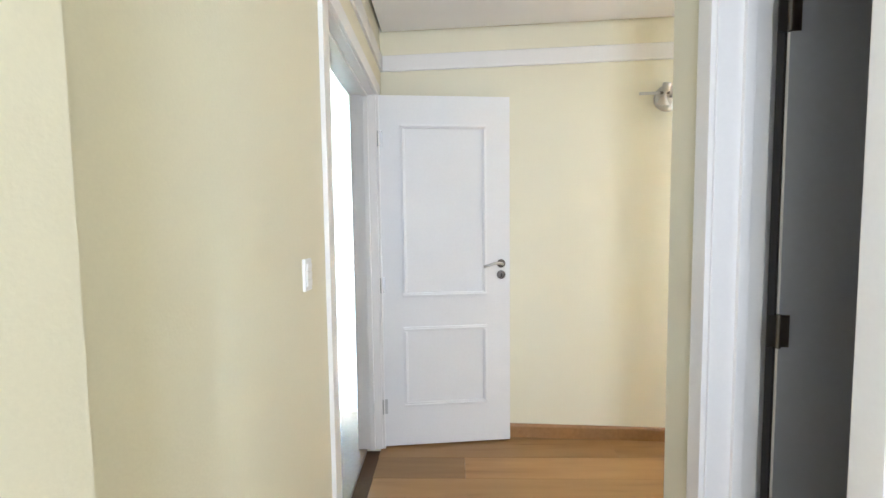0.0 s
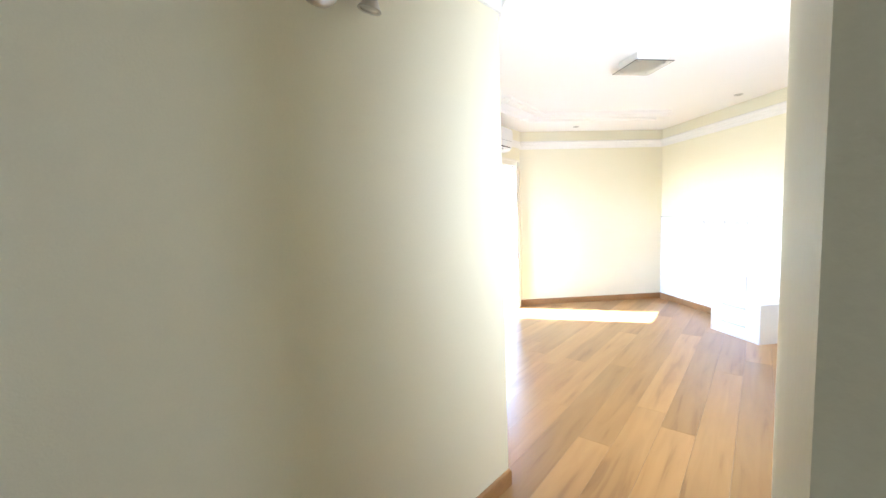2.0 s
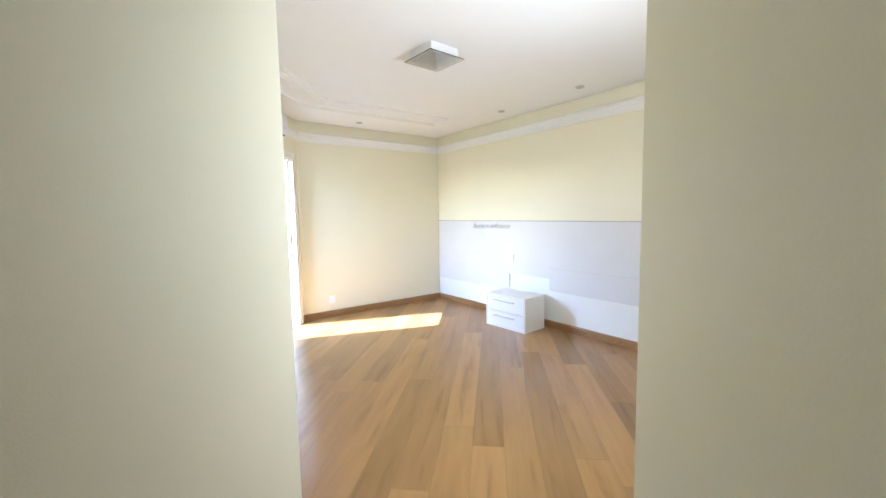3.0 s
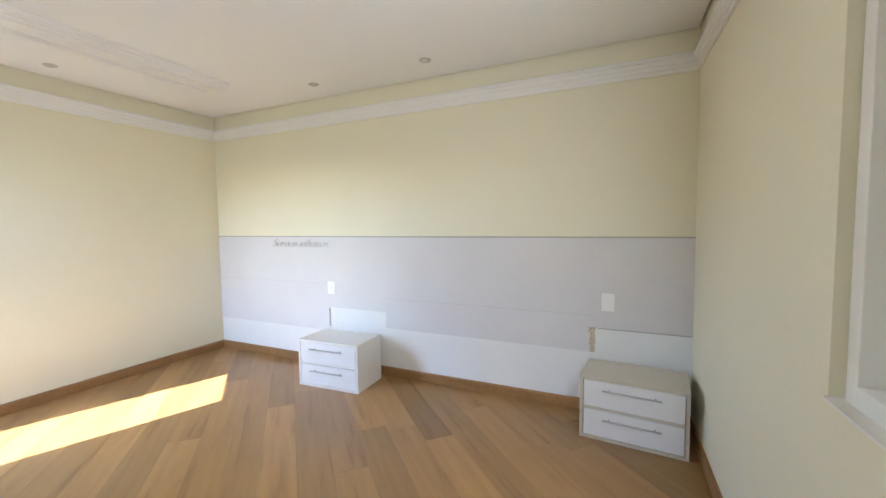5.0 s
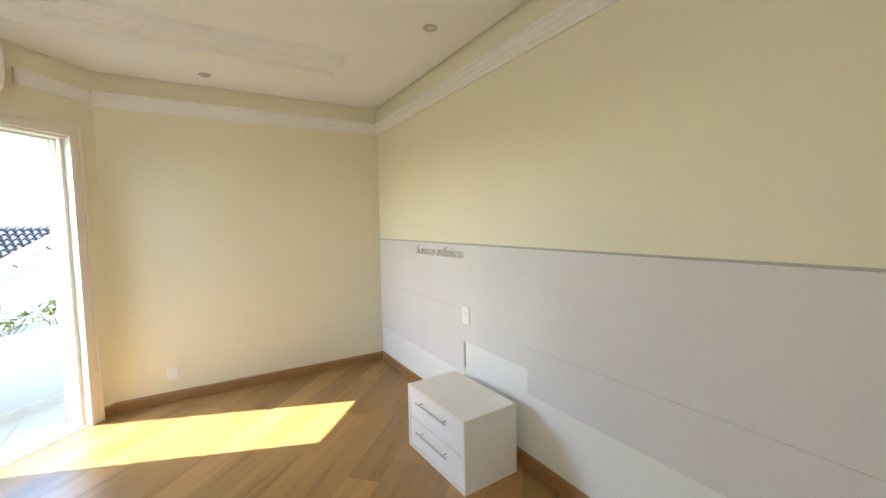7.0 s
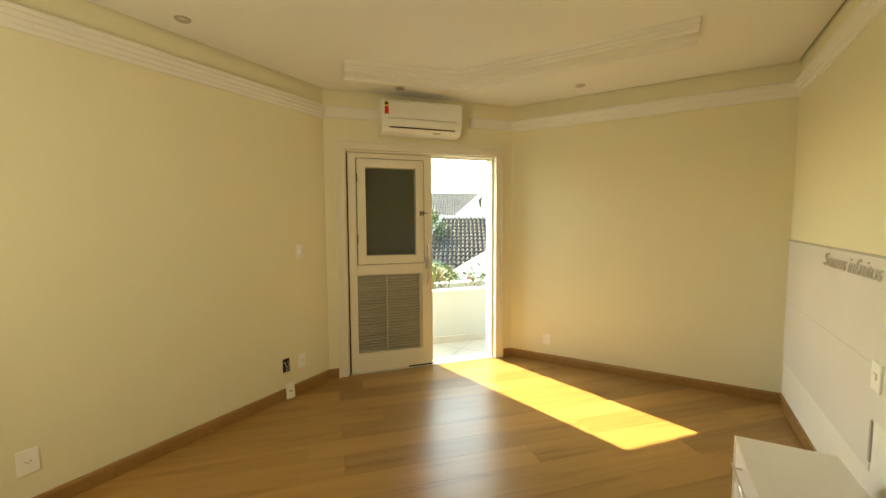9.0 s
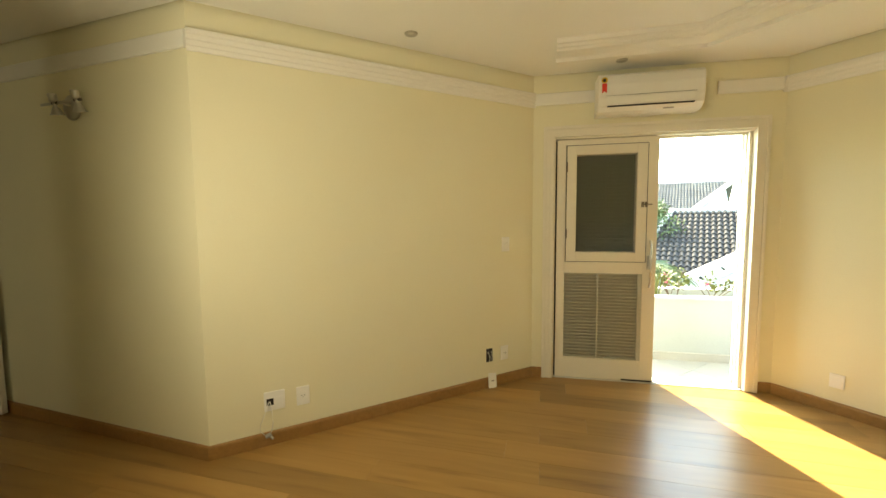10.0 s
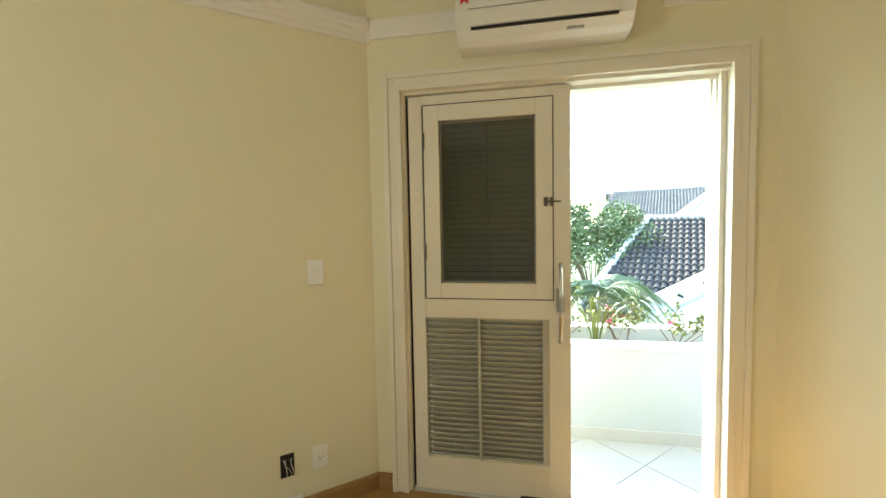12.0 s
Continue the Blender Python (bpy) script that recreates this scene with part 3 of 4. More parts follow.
panel_door("door_1", along((-0.495, 0.538), (-0.019, 1.152)), 0.777, "open white two-panel door with steel lever handle")
HW = along(W2, WN)
LH = math.dist(W2, WN)
dw = thing("doorway_1", HW @ pose(-0.07, 0, 0), "white painted frame and casing of the hall doorway", "door frame", kind="structure")
part("casing", ring_frame(1.05, 2.02, 0.0, 2.112, 0.068, -0.016, 0.0, False), TRIM, dw)
part("jamb", ring_frame(1.054, 2.016, 0.0, 2.108, 0.017, 0.0005, 0.1495, False), TRIM, dw)
part("stop", ring_frame(1.066, 2.004, 0.0, 2.096, 0.012, 0.045, 0.075, False), TRIM, dw)

# ---- made-up window openings for the fill lamps ----
wd = thing("added_window_1", along(SE, C3), "made-up white framed window holding the bedroom fill lamp", "window", kind="structure")
part("window_frame", ring_frame(1.78, 2.53, 0.98, 2.02, 0.048, 0.03, 0.12), TRIM, wd)
part("roller_blind", boxed(1.782, 2.528, 0.102, 0.108, 0.982, 2.018), TRIM, wd, "white board closing the made-up opening to the sky")
part("window_sill", boxed(1.732, 2.578, -0.012, 0.0295, 0.9305, 0.9315, 0.004), TRIM, wd)

# Made-up window round the hall fill lamp, boarded against the sky.
wh = thing("added_window_2", along(C1, W1B), "small made-up window holding the hall fill lamp", "window", kind="structure")
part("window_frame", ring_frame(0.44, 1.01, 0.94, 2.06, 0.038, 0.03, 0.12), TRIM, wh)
part("roller_blind", boxed(0.441, 1.009, 0.102, 0.108, 0.941, 2.059), TRIM, wh, "white board closing the made-up opening to the sky")

# ---- bathroom doorway in the hall ----
HE = along(C2, C1)
db = thing("doorway_2", HE, "white painted frame and casing of the bathroom doorway", "door frame", kind="structure")
part("casing", ring_frame(0.215, 0.64, 0.0, 2.067, 0.06, -0.016, 0.0, False), TRIM, db)
part("jamb", ring_frame(0.219, 0.636, 0.0, 2.063, 0.017, 0.0005, 0.1495, False), TRIM, db)
part("stop", ring_frame(0.231, 0.624, 0.0, 2.051, 0.012, 0.07, 0.1, False), TRIM, db)
d2 = thing("door_2", HE @ pose(0.228, 0.158, 0, 0, 0, 86), "open bathroom door with dark steel hinges", "door", kind="structure")
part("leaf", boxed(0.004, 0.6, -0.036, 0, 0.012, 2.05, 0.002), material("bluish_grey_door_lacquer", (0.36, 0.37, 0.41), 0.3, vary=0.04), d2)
# Black filler paints the shade of the gap between jamb and leaf.
part("rebate_seal", boxed(-0.008, -0.002, -0.034, -0.006, 0.012, 2.05), BLACK, d2, "black strip for the shade along the hinge side")
part("edge_strip", boxed(0.0, 0.0042, -0.036, 0, 0.012, 2.05), TRIM, d2, "pale door edge")
for z in (0.25, 1.05, 1.90):
    hg = boxed(-0.028, -0.001, -0.0375, -0.0355, z - 0.045, z + 0.045)
    box(hg, 0.001, 0.03, -0.0378, -0.0358, z - 0.045, z + 0.045)
    rod(hg, (0, -0.041, z - 0.047), (0, -0.041, z + 0.047), 0.006)
    part("hinge", hg, DARKSTEEL, d2, "dark steel butt hinge")
for nm, a, b in (("wall_bath_a", (0.20, 0.151), (0.20, 0.86)), ("wall_bath_b", (0.20, 0.86), (1.7, 0.86)), ("wall_bath_c", (1.7, 0.86), (1.7, 0.151))):
    pa, pb = HE @ Vector((*a, 0)), HE @ Vector((*b, 0))
    wall(nm, pa[:2], pb[:2], WHITE_WALL, "plain white bathroom wall", th=0.03)
bm = boxed(0.16, 1.8, 0.08, 0.9, -0.2, -0.004)
setting("floor_bath", bm, TILE, "pale tiled bathroom floor", HE)

# ---- room beyond the hall doorway ----
FW = pose(WN[0], WN[1], 0, 0, 0, math.degrees(math.atan2(DY, DX)))


def beyond(name, a, b, label, holes=(), th=0.12):
    pa, pb = FW @ Vector((*a, 0)), FW @ Vector((*b, 0))
    return wall(name, pa[:2], pb[:2], WHITE_WALL, label, holes, th=th)


beyond("wall_lobby_a", (1.2, -0.12), (1.2, -0.375), "plain white lobby wall")
beyond("wall_lobby_b", (-0.3, -0.375), (-0.3, -0.12), "plain white lobby wall")
beyond("wall_lobby_c", (1.32, -0.37), (-0.42, -0.37), "white wall with a second doorway", [(0.40, 1.05, 0, 2.10)])
beyond("wall_far_room_a", (1.9, -0.38), (1.9, -3.1), "white wall with a window", [(0.15, 0.89, 0.9, 2.1)])
# Unseen sheet added so that no sky comes in by this window.
beyond("wall_far_window_blind", (1.94, -0.45), (1.94, -1.35), "white sheet added outside the next room's window to block the sky", th=0.02)
beyond("wall_far_room_b", (2.02, -3.0), (-0.54, -3.0), "plain white wall of the next room")
beyond("wall_far_room_c", (-0.42, -3.0), (-0.42, -0.49), "plain white wall of the next room")
beyond("wall_far_room_d", (1.31, -0.40), (2.02, -0.40), "plain white wall of the next room")
bm = boxed(-0.4, 1.9, -3.0, -0.1, -0.2, -0.006)
setting("floor_far_room", bm, GREYWOOD, "grey brown wooden floor of the next room", FW)
d3f = thing("doorway_3", FW @ pose(1.32, -0.37, 0, 0, 0, 180), "white casing of the second doorway", "door frame", kind="structure")
part("casing", ring_frame(0.415, 1.035, 0.0, 2.085, 0.06, -0.016, 0.0, False), DOOR_PAINT, d3f)
part("jamb", ring_frame(0.418, 1.032, 0.0, 2.082, 0.016, 0.0005, 0.1195, False), DOOR_PAINT, d3f)
panel_door("door_3", FW @ pose(0.88, -0.52, 0, 0, 0, -112), 0.72, "open white panelled door in the next room")
bm = bmesh.new()
sweep(bm, FLATBAND, [(FW @ Vector((1.9, -3.0, 0)))[:2], (FW @ Vector((-0.42, -3.0, 0)))[:2], (FW @ Vector((-0.42, -0.5, 0)))[:2]])
setting("trim_cornice_far_room", bm, TRIM, "white flat cornice strip in the next room", category="moulding")

# ---- balcony door ----
CH = along(CHL, CHR)
bd = thing("doorway_4", CH, "ivory painted frame and casing of the balcony door", "door frame", kind="structure")
cas = bmesh.new()
for a, b, t in ((0.085, 0.110, 0.030), (0.110, 0.142, 0.022), (0.142, 0.172, 0.027)):
    w = b - a
    box(cas, a, b, -t, 0, 0, 2.045 + (0.172 - a), 0.003)
    box(cas, 1.81 - b, 1.81 - a, -t, 0, 0, 2.045 + (0.172 - a), 0.003)
    box(cas, b, 1.81 - b, -t, 0, 2.045 + (0.172 - b), 2.045 + (0.172 - a), 0.003)
part("casing", cas, CREAM_PAINT, bd)
part("jamb", ring_frame(0.186, 1.639, 0.0, 2.029, 0.0155, 0.0005, 0.1995, False), CREAM_PAINT, bd)
for y in (0.035, 0.085, 0.135):
    part("track_rib", boxed(1.615, 1.6385, y, y + 0.022, 0, 2.028, 0.002), CREAM_PAINT, bd)
part("stop", ring_frame(0.215, 1.645, 0.0, 2.012, 0.035, 0.068, 0.082, False), CREAM_PAINT, bd)
part("rear_panel", boxed(0.2505, 0.9, 0.1285, 0.134, 0.02, 2.005), LOUVRE, thing("door_5", CH @ pose(0.02, 0, 0), "shutter leaf slid behind the closed balcony door leaf", "door", kind="structure"))
part("leaf_frame", ring_frame(0.25, 0.90, 0.07, 1.95, 0.06, 0.092, 0.128), CREAM_PAINT, bpy.data.objects["door_5"])
part("threshold", boxed(0.19, 1.636, 0.0, 0.2, -0.035, 0.006, 0.002), STONE, bd, "pale stone threshold")

LX0, LX1 = 0.200, 0.982
leaf = thing("door_4", CH @ pose(0, 0.02, 0), "closed ivory balcony door leaf with shutter window and louvres", "door", kind="structure")
bm = bmesh.new()
box(bm, LX0, 0.268, 0, 0.045, 0.008, 2.024, 0.002)
box(bm, 0.882, LX1, 0, 0.045, 0.008, 2.024, 0.002)
for z0, z1 in ((0.008, 0.182), (0.915, 1.012), (1.975, 2.024)):
    box(bm, 0.268, 0.882, 0.0005, 0.0445, z0, z1)
for a, b, z0, z1 in ((0.266, 0.36, 1.0, 1.98), (0.816, 0.884, 1.0, 1.98), (0.36, 0.816, 1.0, 1.098), (0.36, 0.816, 1.891, 1.98)):
    box(bm, a, b, 0.0355, 0.0435, z0, z1)
part("leaf_frame", bm, CREAM_PAINT, leaf)
sash = part("window_sash", ring_frame(0.354, 0.822, 1.092, 1.897, 0.077, -0.006, 0.034), CREAM_PAINT, leaf, "hinged ivory window sash")
# No gap is cut here: a black ring draws the sash's shade line.
part("shadow_gap", ring_frame(0.276, 0.900, 1.014, 1.975, 0.0035, -0.0016, 0.0, True), BLACK, sash, "fine black strip for the shade around the sash")
part("pane", boxed(0.352, 0.824, 0.010, 0.014, 1.09, 1.899), GLASS, sash, "clear glass pane")
for z in (1.25, 1.80):
    part("hinge", rod(bmesh.new(), (0.278, -0.009, z - 0.04), (0.278, -0.009, z + 0.04), 0.005), DARKSTEEL, sash, "small dark hinge")
bm = boxed(0.858, 0.876, -0.018, -0.005, 1.462, 1.505, 0.002)
box(bm, 0.886, 0.902, -0.018, 0.0, 1.462, 1.505, 0.002)
rod(bm, (0.866, -0.02, 1.484), (0.935, -0.024, 1.484), 0.004)
part("latch", bm, DARKSTEEL, sash, "small dark metal latch")
# Black filler in the gap between casing and leaf, in place of its shade.
part("side_seal", boxed(0.1868, 0.1995, 0.012, 0.03, 0.01, 2.02), BLACK, leaf, "black strip for the shade beside the hinge stile")
slat = boxed(0.354, 0.822, -0.0015, 0.0015, -0.019, 0.019)
slat_me = mesh_of(slat, "blind_slat", BLIND)
for k in range(27):
    o = new("blind_slat", slat_me)
    o.parent = leaf
    o.matrix_basis = pose(0, 0.058, 1.098 + k * 0.0303, 30)
part("blind_cord", rod(bmesh.new(), (0.59, 0.034, 1.09), (0.59, 0.034, 1.897), 0.0022), BLIND, leaf)
lv_me = mesh_of(boxed(0.270, 0.880, -0.003, 0.003, -0.0165, 0.0165, 0.001), "louvre_slat", LOUVRE)
for k in range(28):
    o = new("louvre_slat", lv_me)
    o.parent = leaf
    o.matrix_basis = pose(0, 0.024, 0.184 + k * 0.0274, 42)
part("louvre_mullion", boxed(0.533, 0.547, 0.004, 0.020, 0.182, 0.915, 0.002), LOUVRE, leaf)
part("louvre_track", boxed(0.850, 0.8815, 0.002, 0.014, 0.182, 0.915, 0.002), LOUVRE, leaf)
hb2 = bmesh.new()
tube(hb2, [(0.932, -0.012, 0.81), (0.932, -0.034, 0.85), (0.932, -0.042, 0.93), (0.932, -0.045, 1.0), (0.932, -0.042, 1.07), (0.932, -0.034, 1.15), (0.932, -0.012, 1.19)], 0.009, 10)
part("pull_handle", hb2, STEEL, leaf, "bowed pale metal pull handle", True)
part("lock_case", boxed(0.912, 0.952, -0.013, 0.0, 0.955, 1.07, 0.003), STEEL, leaf, "steel lock case")
part("bottom_bolt", boxed(0.74, 0.975, -0.006, 0.0, 0.009, 0.02, 0.001), BLACK, leaf, "thin black strip at the foot")

# ---- air conditioner ----
ac = thing("air_conditioner", CH @ pose(0.845, 0, 2.18), "white split air conditioner mounted above the balcony door", "air conditioner")
bm = bmesh.new()
prof = [(0, 0.0), (-0.10, 0.0), (-0.145, 0.012), (-0.178, 0.045), (-0.192, 0.10), (-0.196, 0.20), (-0.190, 0.262), (-0.170, 0.283), (0, 0.285)]
rings = []
for x in (-0.365, -0.36, 0.36, 0.365):
    s = 0.985 if abs(x) > 0.362 else 1.0
    rings.append([bm.verts.new((x, y * s, 0.1425 + (z - 0.1425) * s)) for y, z in prof])
for a, b in zip(rings, rings[1:]):
    for i in range(len(prof)):
        j = (i + 1) % len(prof)
        bm.faces.new((a[i], a[j], b[j], b[i]))
bm.faces.new(rings[0])
bm.faces.new(rings[-1][::-1])
part("housing", bm, ACPLASTIC, ac)
tilt = math.degrees(math.atan2(0.033, 0.033))
part("outlet_gap", boxed(-0.30, 0.30, -0.1845, -0.170, 0.040, 0.049), BLACK, ac, "dark air outlet gap")
part("flap", box(bmesh.new(), -0.30, 0.30, -0.006, 0.0, 0.0, 0.062, 0.002, pose(0, -0.1885, 0.050, 10)), ACPLASTIC, ac, "closed air flap")
part("panel_line", boxed(-0.31, 0.31, -0.1975, -0.19, 0.118, 0.1205), GREYPL, ac, "thin seam")
for x0, x1 in ((0.12, 0.145), (0.17, 0.20), (0.225, 0.25)):
    part("mark", boxed(x0, x1, -0.1965, -0.19, 0.104, 0.108), GREYPL, ac, "small grey printed mark")
part("rating_label", boxed(0.10, 0.17, -0.158, -0.1395, 0.0125, 0.0205), GREYPL, ac, "small grey printed label")
st = part("sticker", rod(bmesh.new(), (-0.325, -0.1975, 0.235), (-0.325, -0.19, 0.235), 0.022), YELLOW, ac, "round black and yellow energy sticker", False)
part("sticker_core", rod(bmesh.new(), (-0.327, -0.1985, 0.235), (-0.327, -0.195, 0.235), 0.013), BLACK, st)
bm = bmesh.new()
prism(bm, [(-0.342, 0.14), (-0.325, 0.155), (-0.308, 0.14), (-0.308, 0.212), (-0.342, 0.212)], 0.1965, 0.1985)
part("ribbon", bm, RED, ac, "red ribbon sticker", m=pose(0, 0, 0, 90))
part("pipe_bracket", boxed(-0.02, 0.05, -0.05, -0.0, -0.006, 0.0), ACPLASTIC, ac)

# ---- balcony ----
PO = 0.72
bm = boxed(-1.6, 3.4, 0.2, PO + 0.6, -0.3, -0.037)
balc = setting("floor_balcony", bm, GROUT, "pale diagonal ceramic tiles on the balcony floor", CH)
bm = bmesh.new()
box(bm, -1.6, 3.4, PO, PO + 0.1, -0.3, 0.575)
setting("wall_parapet", bm, PARAPET, "pale painted balcony parapet", CH)
cap = thing("parapet_cap", CH, "pale grey granite coping on the parapet", "coping", kind="structure")
part("slab", boxed(-1.6, 3.4, PO - 0.015, PO + 0.115, 0.575, 0.60, 0.004), STONE, cap)
bm = bmesh.new()
box(bm, -1.6, 3.4, PO + 0.42, PO + 0.55, -0.3, 0.61)
setting("wall_planter_back", bm, PARAPET, "white outer rim of the built-in planter", CH)
bm = boxed(-1.6, 3.4, PO + 0.1, PO + 0.42, -0.3, 0.50)
setting("ground_planter", bm, SOIL, "dark soil in the balcony planter", CH, category="soil")
bm = bmesh.new()
sweep(bm, [(0, -0.037), (0.012, -0.037), (0.012, 0.05), (0, 0.054)], [(-1.6, PO), (3.4, PO)])
setting("baseboard_balcony", bm, TILE, "pale tile skirting along the parapet", CH, category="baseboard")
tile_me = mesh_of(boxed(-0.198, 0.198, -0.198, 0.198, -0.012, 0, 0.0015), "tile", TILE)
for i in range(-4, 12):
    for j in range(-4, 12):
        c = Vector((0.4 * (i - j) * 0.7071, 0.46 + 0.4 * (i + j - 8) * 0.7071))
        if -0.4 < c.x + 0.6 < 3.4 and 0.05 < c.y < PO + 0.25:
            o = new("tile", tile_me)
            o.parent = balc
            o.matrix_basis = pose(c.x + 0.6, c.y, -0.026, 0, 0, 45)


# Unseen dark skin added so less sunlight bounces onto the parapet.
bm = bmesh.new()
for x0, x1, z0, z1 in ((-1.0, 0.166, -0.3, 2.78), (1.659, 2.9, -0.3, 2.78), (0.166, 1.659, 2.049, 2.78)):
    box(bm, x0, x1, 0.203, 0.235, z0, z1)
setting("wall_outer_face", bm, material("grey_bounce_cut", (0.24, 0.24, 0.235), 0.8, vary=0.12, scale=3, bump=0.002), "grey skin added outside the balcony wall to cut bounced sunlight", CH)


# Unseen slab added to keep sky light off parapet and balcony floor.
bm = bmesh.new()
box(bm, -1.4, 3.2, 0.236, 0.70, 2.62, 2.74, 0.004)
setting("ceiling_eave", bm, WHITE_WALL, "plain white slab added out of view to shade the balcony", CH, category="eave")


# ---- planting ----
def blade(bm, base, tip, w, sag, n=6):
    """A long arching leaf from base to tip."""
    base, tip = Vector(base), Vector(tip)
    side = (tip - base).cross(Vector((0, 0, 1))).normalized()
    rows = []
    for i in range(n + 1):
        t = i / n
        p = base.lerp(tip, t) + Vector((0, 0, sag * 4 * t * (1 - t)))
        hw = w * (0.35 + 1.3 * t) * (1 - t) ** 0.8 if t < 1 else 0.0005
        rows.append((bm.verts.new(p - side * hw), bm.verts.new(p + Vector((0, 0, -hw * 0.4))), bm.verts.new(p + side * hw)))
    for a, b in zip(rows, rows[1:]):
        bm.faces.new((a[0], a[1], b[1], b[0]))
        bm.faces.new((a[1], a[2], b[2], b[1]))


def leaflet(bm, p, d, size, rr):
    d = d.normalized()
    s = d.cross(Vector((rr.uniform(-1, 1), rr.uniform(-1, 1), rr.uniform(-0.3, 1)))).normalized() * size * 0.32
    a, b, c, e = p, p + d * size * 0.5 + s, p + d * size, p + d * size * 0.5 - s
    bm.faces.new([bm.verts.new(v) for v in (a, b, c, e)])


def planter_shrub(s, y, seed, label, height, flowers):
    rr = random.Random(seed)
    t = thing("flowering_shrub", CH @ pose(s, y, 0.5), label, "shrub", "planter plants")
    stems, leaves = bmesh.new(), bmesh.new()
    for k in range(6):
        tip = Vector((rr.uniform(-0.32, 0.32), rr.uniform(-0.12, 0.18), rr.uniform(0.5, 1.0) * height))
        mid = tip * 0.5 + Vector((rr.uniform(-0.05, 0.05), rr.uniform(-0.05, 0.05), 0.04))
        tube(stems, [(rr.uniform(-0.04, 0.04), 0, 0), mid, tip], 0.004, 5)
        for q in range(26):
            f = rr.uniform(0.45, 1.05)
            p = mid.lerp(tip, (f - 0.5) * 2) if f > 0.5 else mid * f * 2
            leaflet(leaves, p + Vector((rr.gauss(0, 0.025), rr.gauss(0, 0.025), rr.gauss(0, 0.02))), Vector((rr.uniform(-1, 1), rr.uniform(-1, 1), rr.uniform(-0.4, 0.9))), rr.uniform(0.025, 0.05), rr)
        if k < flowers:
            petals = bmesh.new()
            for q in range(9):
                leaflet(petals, tip + Vector((rr.gauss(0, 0.012), rr.gauss(0, 0.012), rr.gauss(0, 0.012))), Vector((rr.uniform(-1, 1), rr.uniform(-1, 1), rr.uniform(-1, 1))), 0.026, rr)
            part("flower", petals, PINK, t, "small pink flower")
    part("stem", stems, BARK, t)
    part("foliage", leaves, LIMELEAF, t)


def spiky_plant(s, y, seed, label):
    rr = random.Random(seed)
    t = thing("spiky_plant", CH @ pose(s, y, 0.5), label, "plant", "planter plants")
    for k in range(15):
        a = rr.uniform(0, 6.28)
        r = rr.uniform(0.05, 0.34)
        bm = bmesh.new()
        blade(bm, (0.02 * math.cos(a), 0.02 * math.sin(a), 0), (r * math.cos(a), r * math.sin(a) * 0.7, 0.42 - r * 0.55), 0.016, 0.06 + r * 0.3)
        part("leaf", bm, LIMELEAF, t)


planter_shrub(0.98, PO + 0.24, 2, "straggly planter shrub with lime leaves", 0.42, 0)
spiky_plant(1.27, PO + 0.26, 3, "lime green spiky plant in balcony planter")
planter_shrub(1.45, PO + 0.28, 7, "straggly planter shrub with pink flowers", 0.36, 2)
planter_shrub(1.78, PO + 0.24, 9, "thin straggly planter shrub with few leaves", 0.34, 1)
planter_shrub(2.15, PO + 0.24, 12, "straggly planter shrub with lime leaves", 0.34, 0)


def polar(az, dist, z, eye=(3.25, 4.2)):
    return Vector((eye[0] + dist * math.cos(radians(az)), eye[1] + dist * math.sin(radians(az)), z))


GROUND = -3.3


def leafy_tree(pos, top, radius, seed, label, count=15000):
    rr = random.Random(seed)
    t = thing("tree", Matrix.Translation((pos.x, pos.y, GROUND)), label, "tree")
    hgt = top - GROUND
    trunk = bmesh.new()
    tube(trunk, [(0, 0, 0), (0.05, 0.03, hgt * 0.3), (0, 0.06, hgt * 0.55)], 0.13, 10)
    crown = bmesh.new()
    for k in range(26):
        a, e = rr.uniform(0, 6.28), rr.uniform(-0.5, 1.2)
        c = Vector((math.cos(a) * math.cos(e), math.sin(a) * math.cos(e), math.sin(e) * 0.75)) * radius * rr.uniform(0.45, 0.95) + Vector((0, 0, hgt - radius * 0.85))
        rod(trunk, (0, 0.06, hgt * 0.5), c, 0.022, 0.005, 6)
        cr = radius * rr.uniform(0.22, 0.4)
        for q in range(count // 26):
            v = Vector((rr.gauss(0, 1), rr.gauss(0, 1), rr.gauss(0, 0.8))).normalized() * cr * rr.uniform(0.5, 1.1)
            leaflet(crown, c + v, v + Vector((rr.uniform(-1, 1), rr.uniform(-1, 1), rr.uniform(-0.5, 1))) * cr, rr.uniform(0.045, 0.10), rr)
    part("trunk", trunk, BARK, t)
    part("crown", crown, LEAF, t)


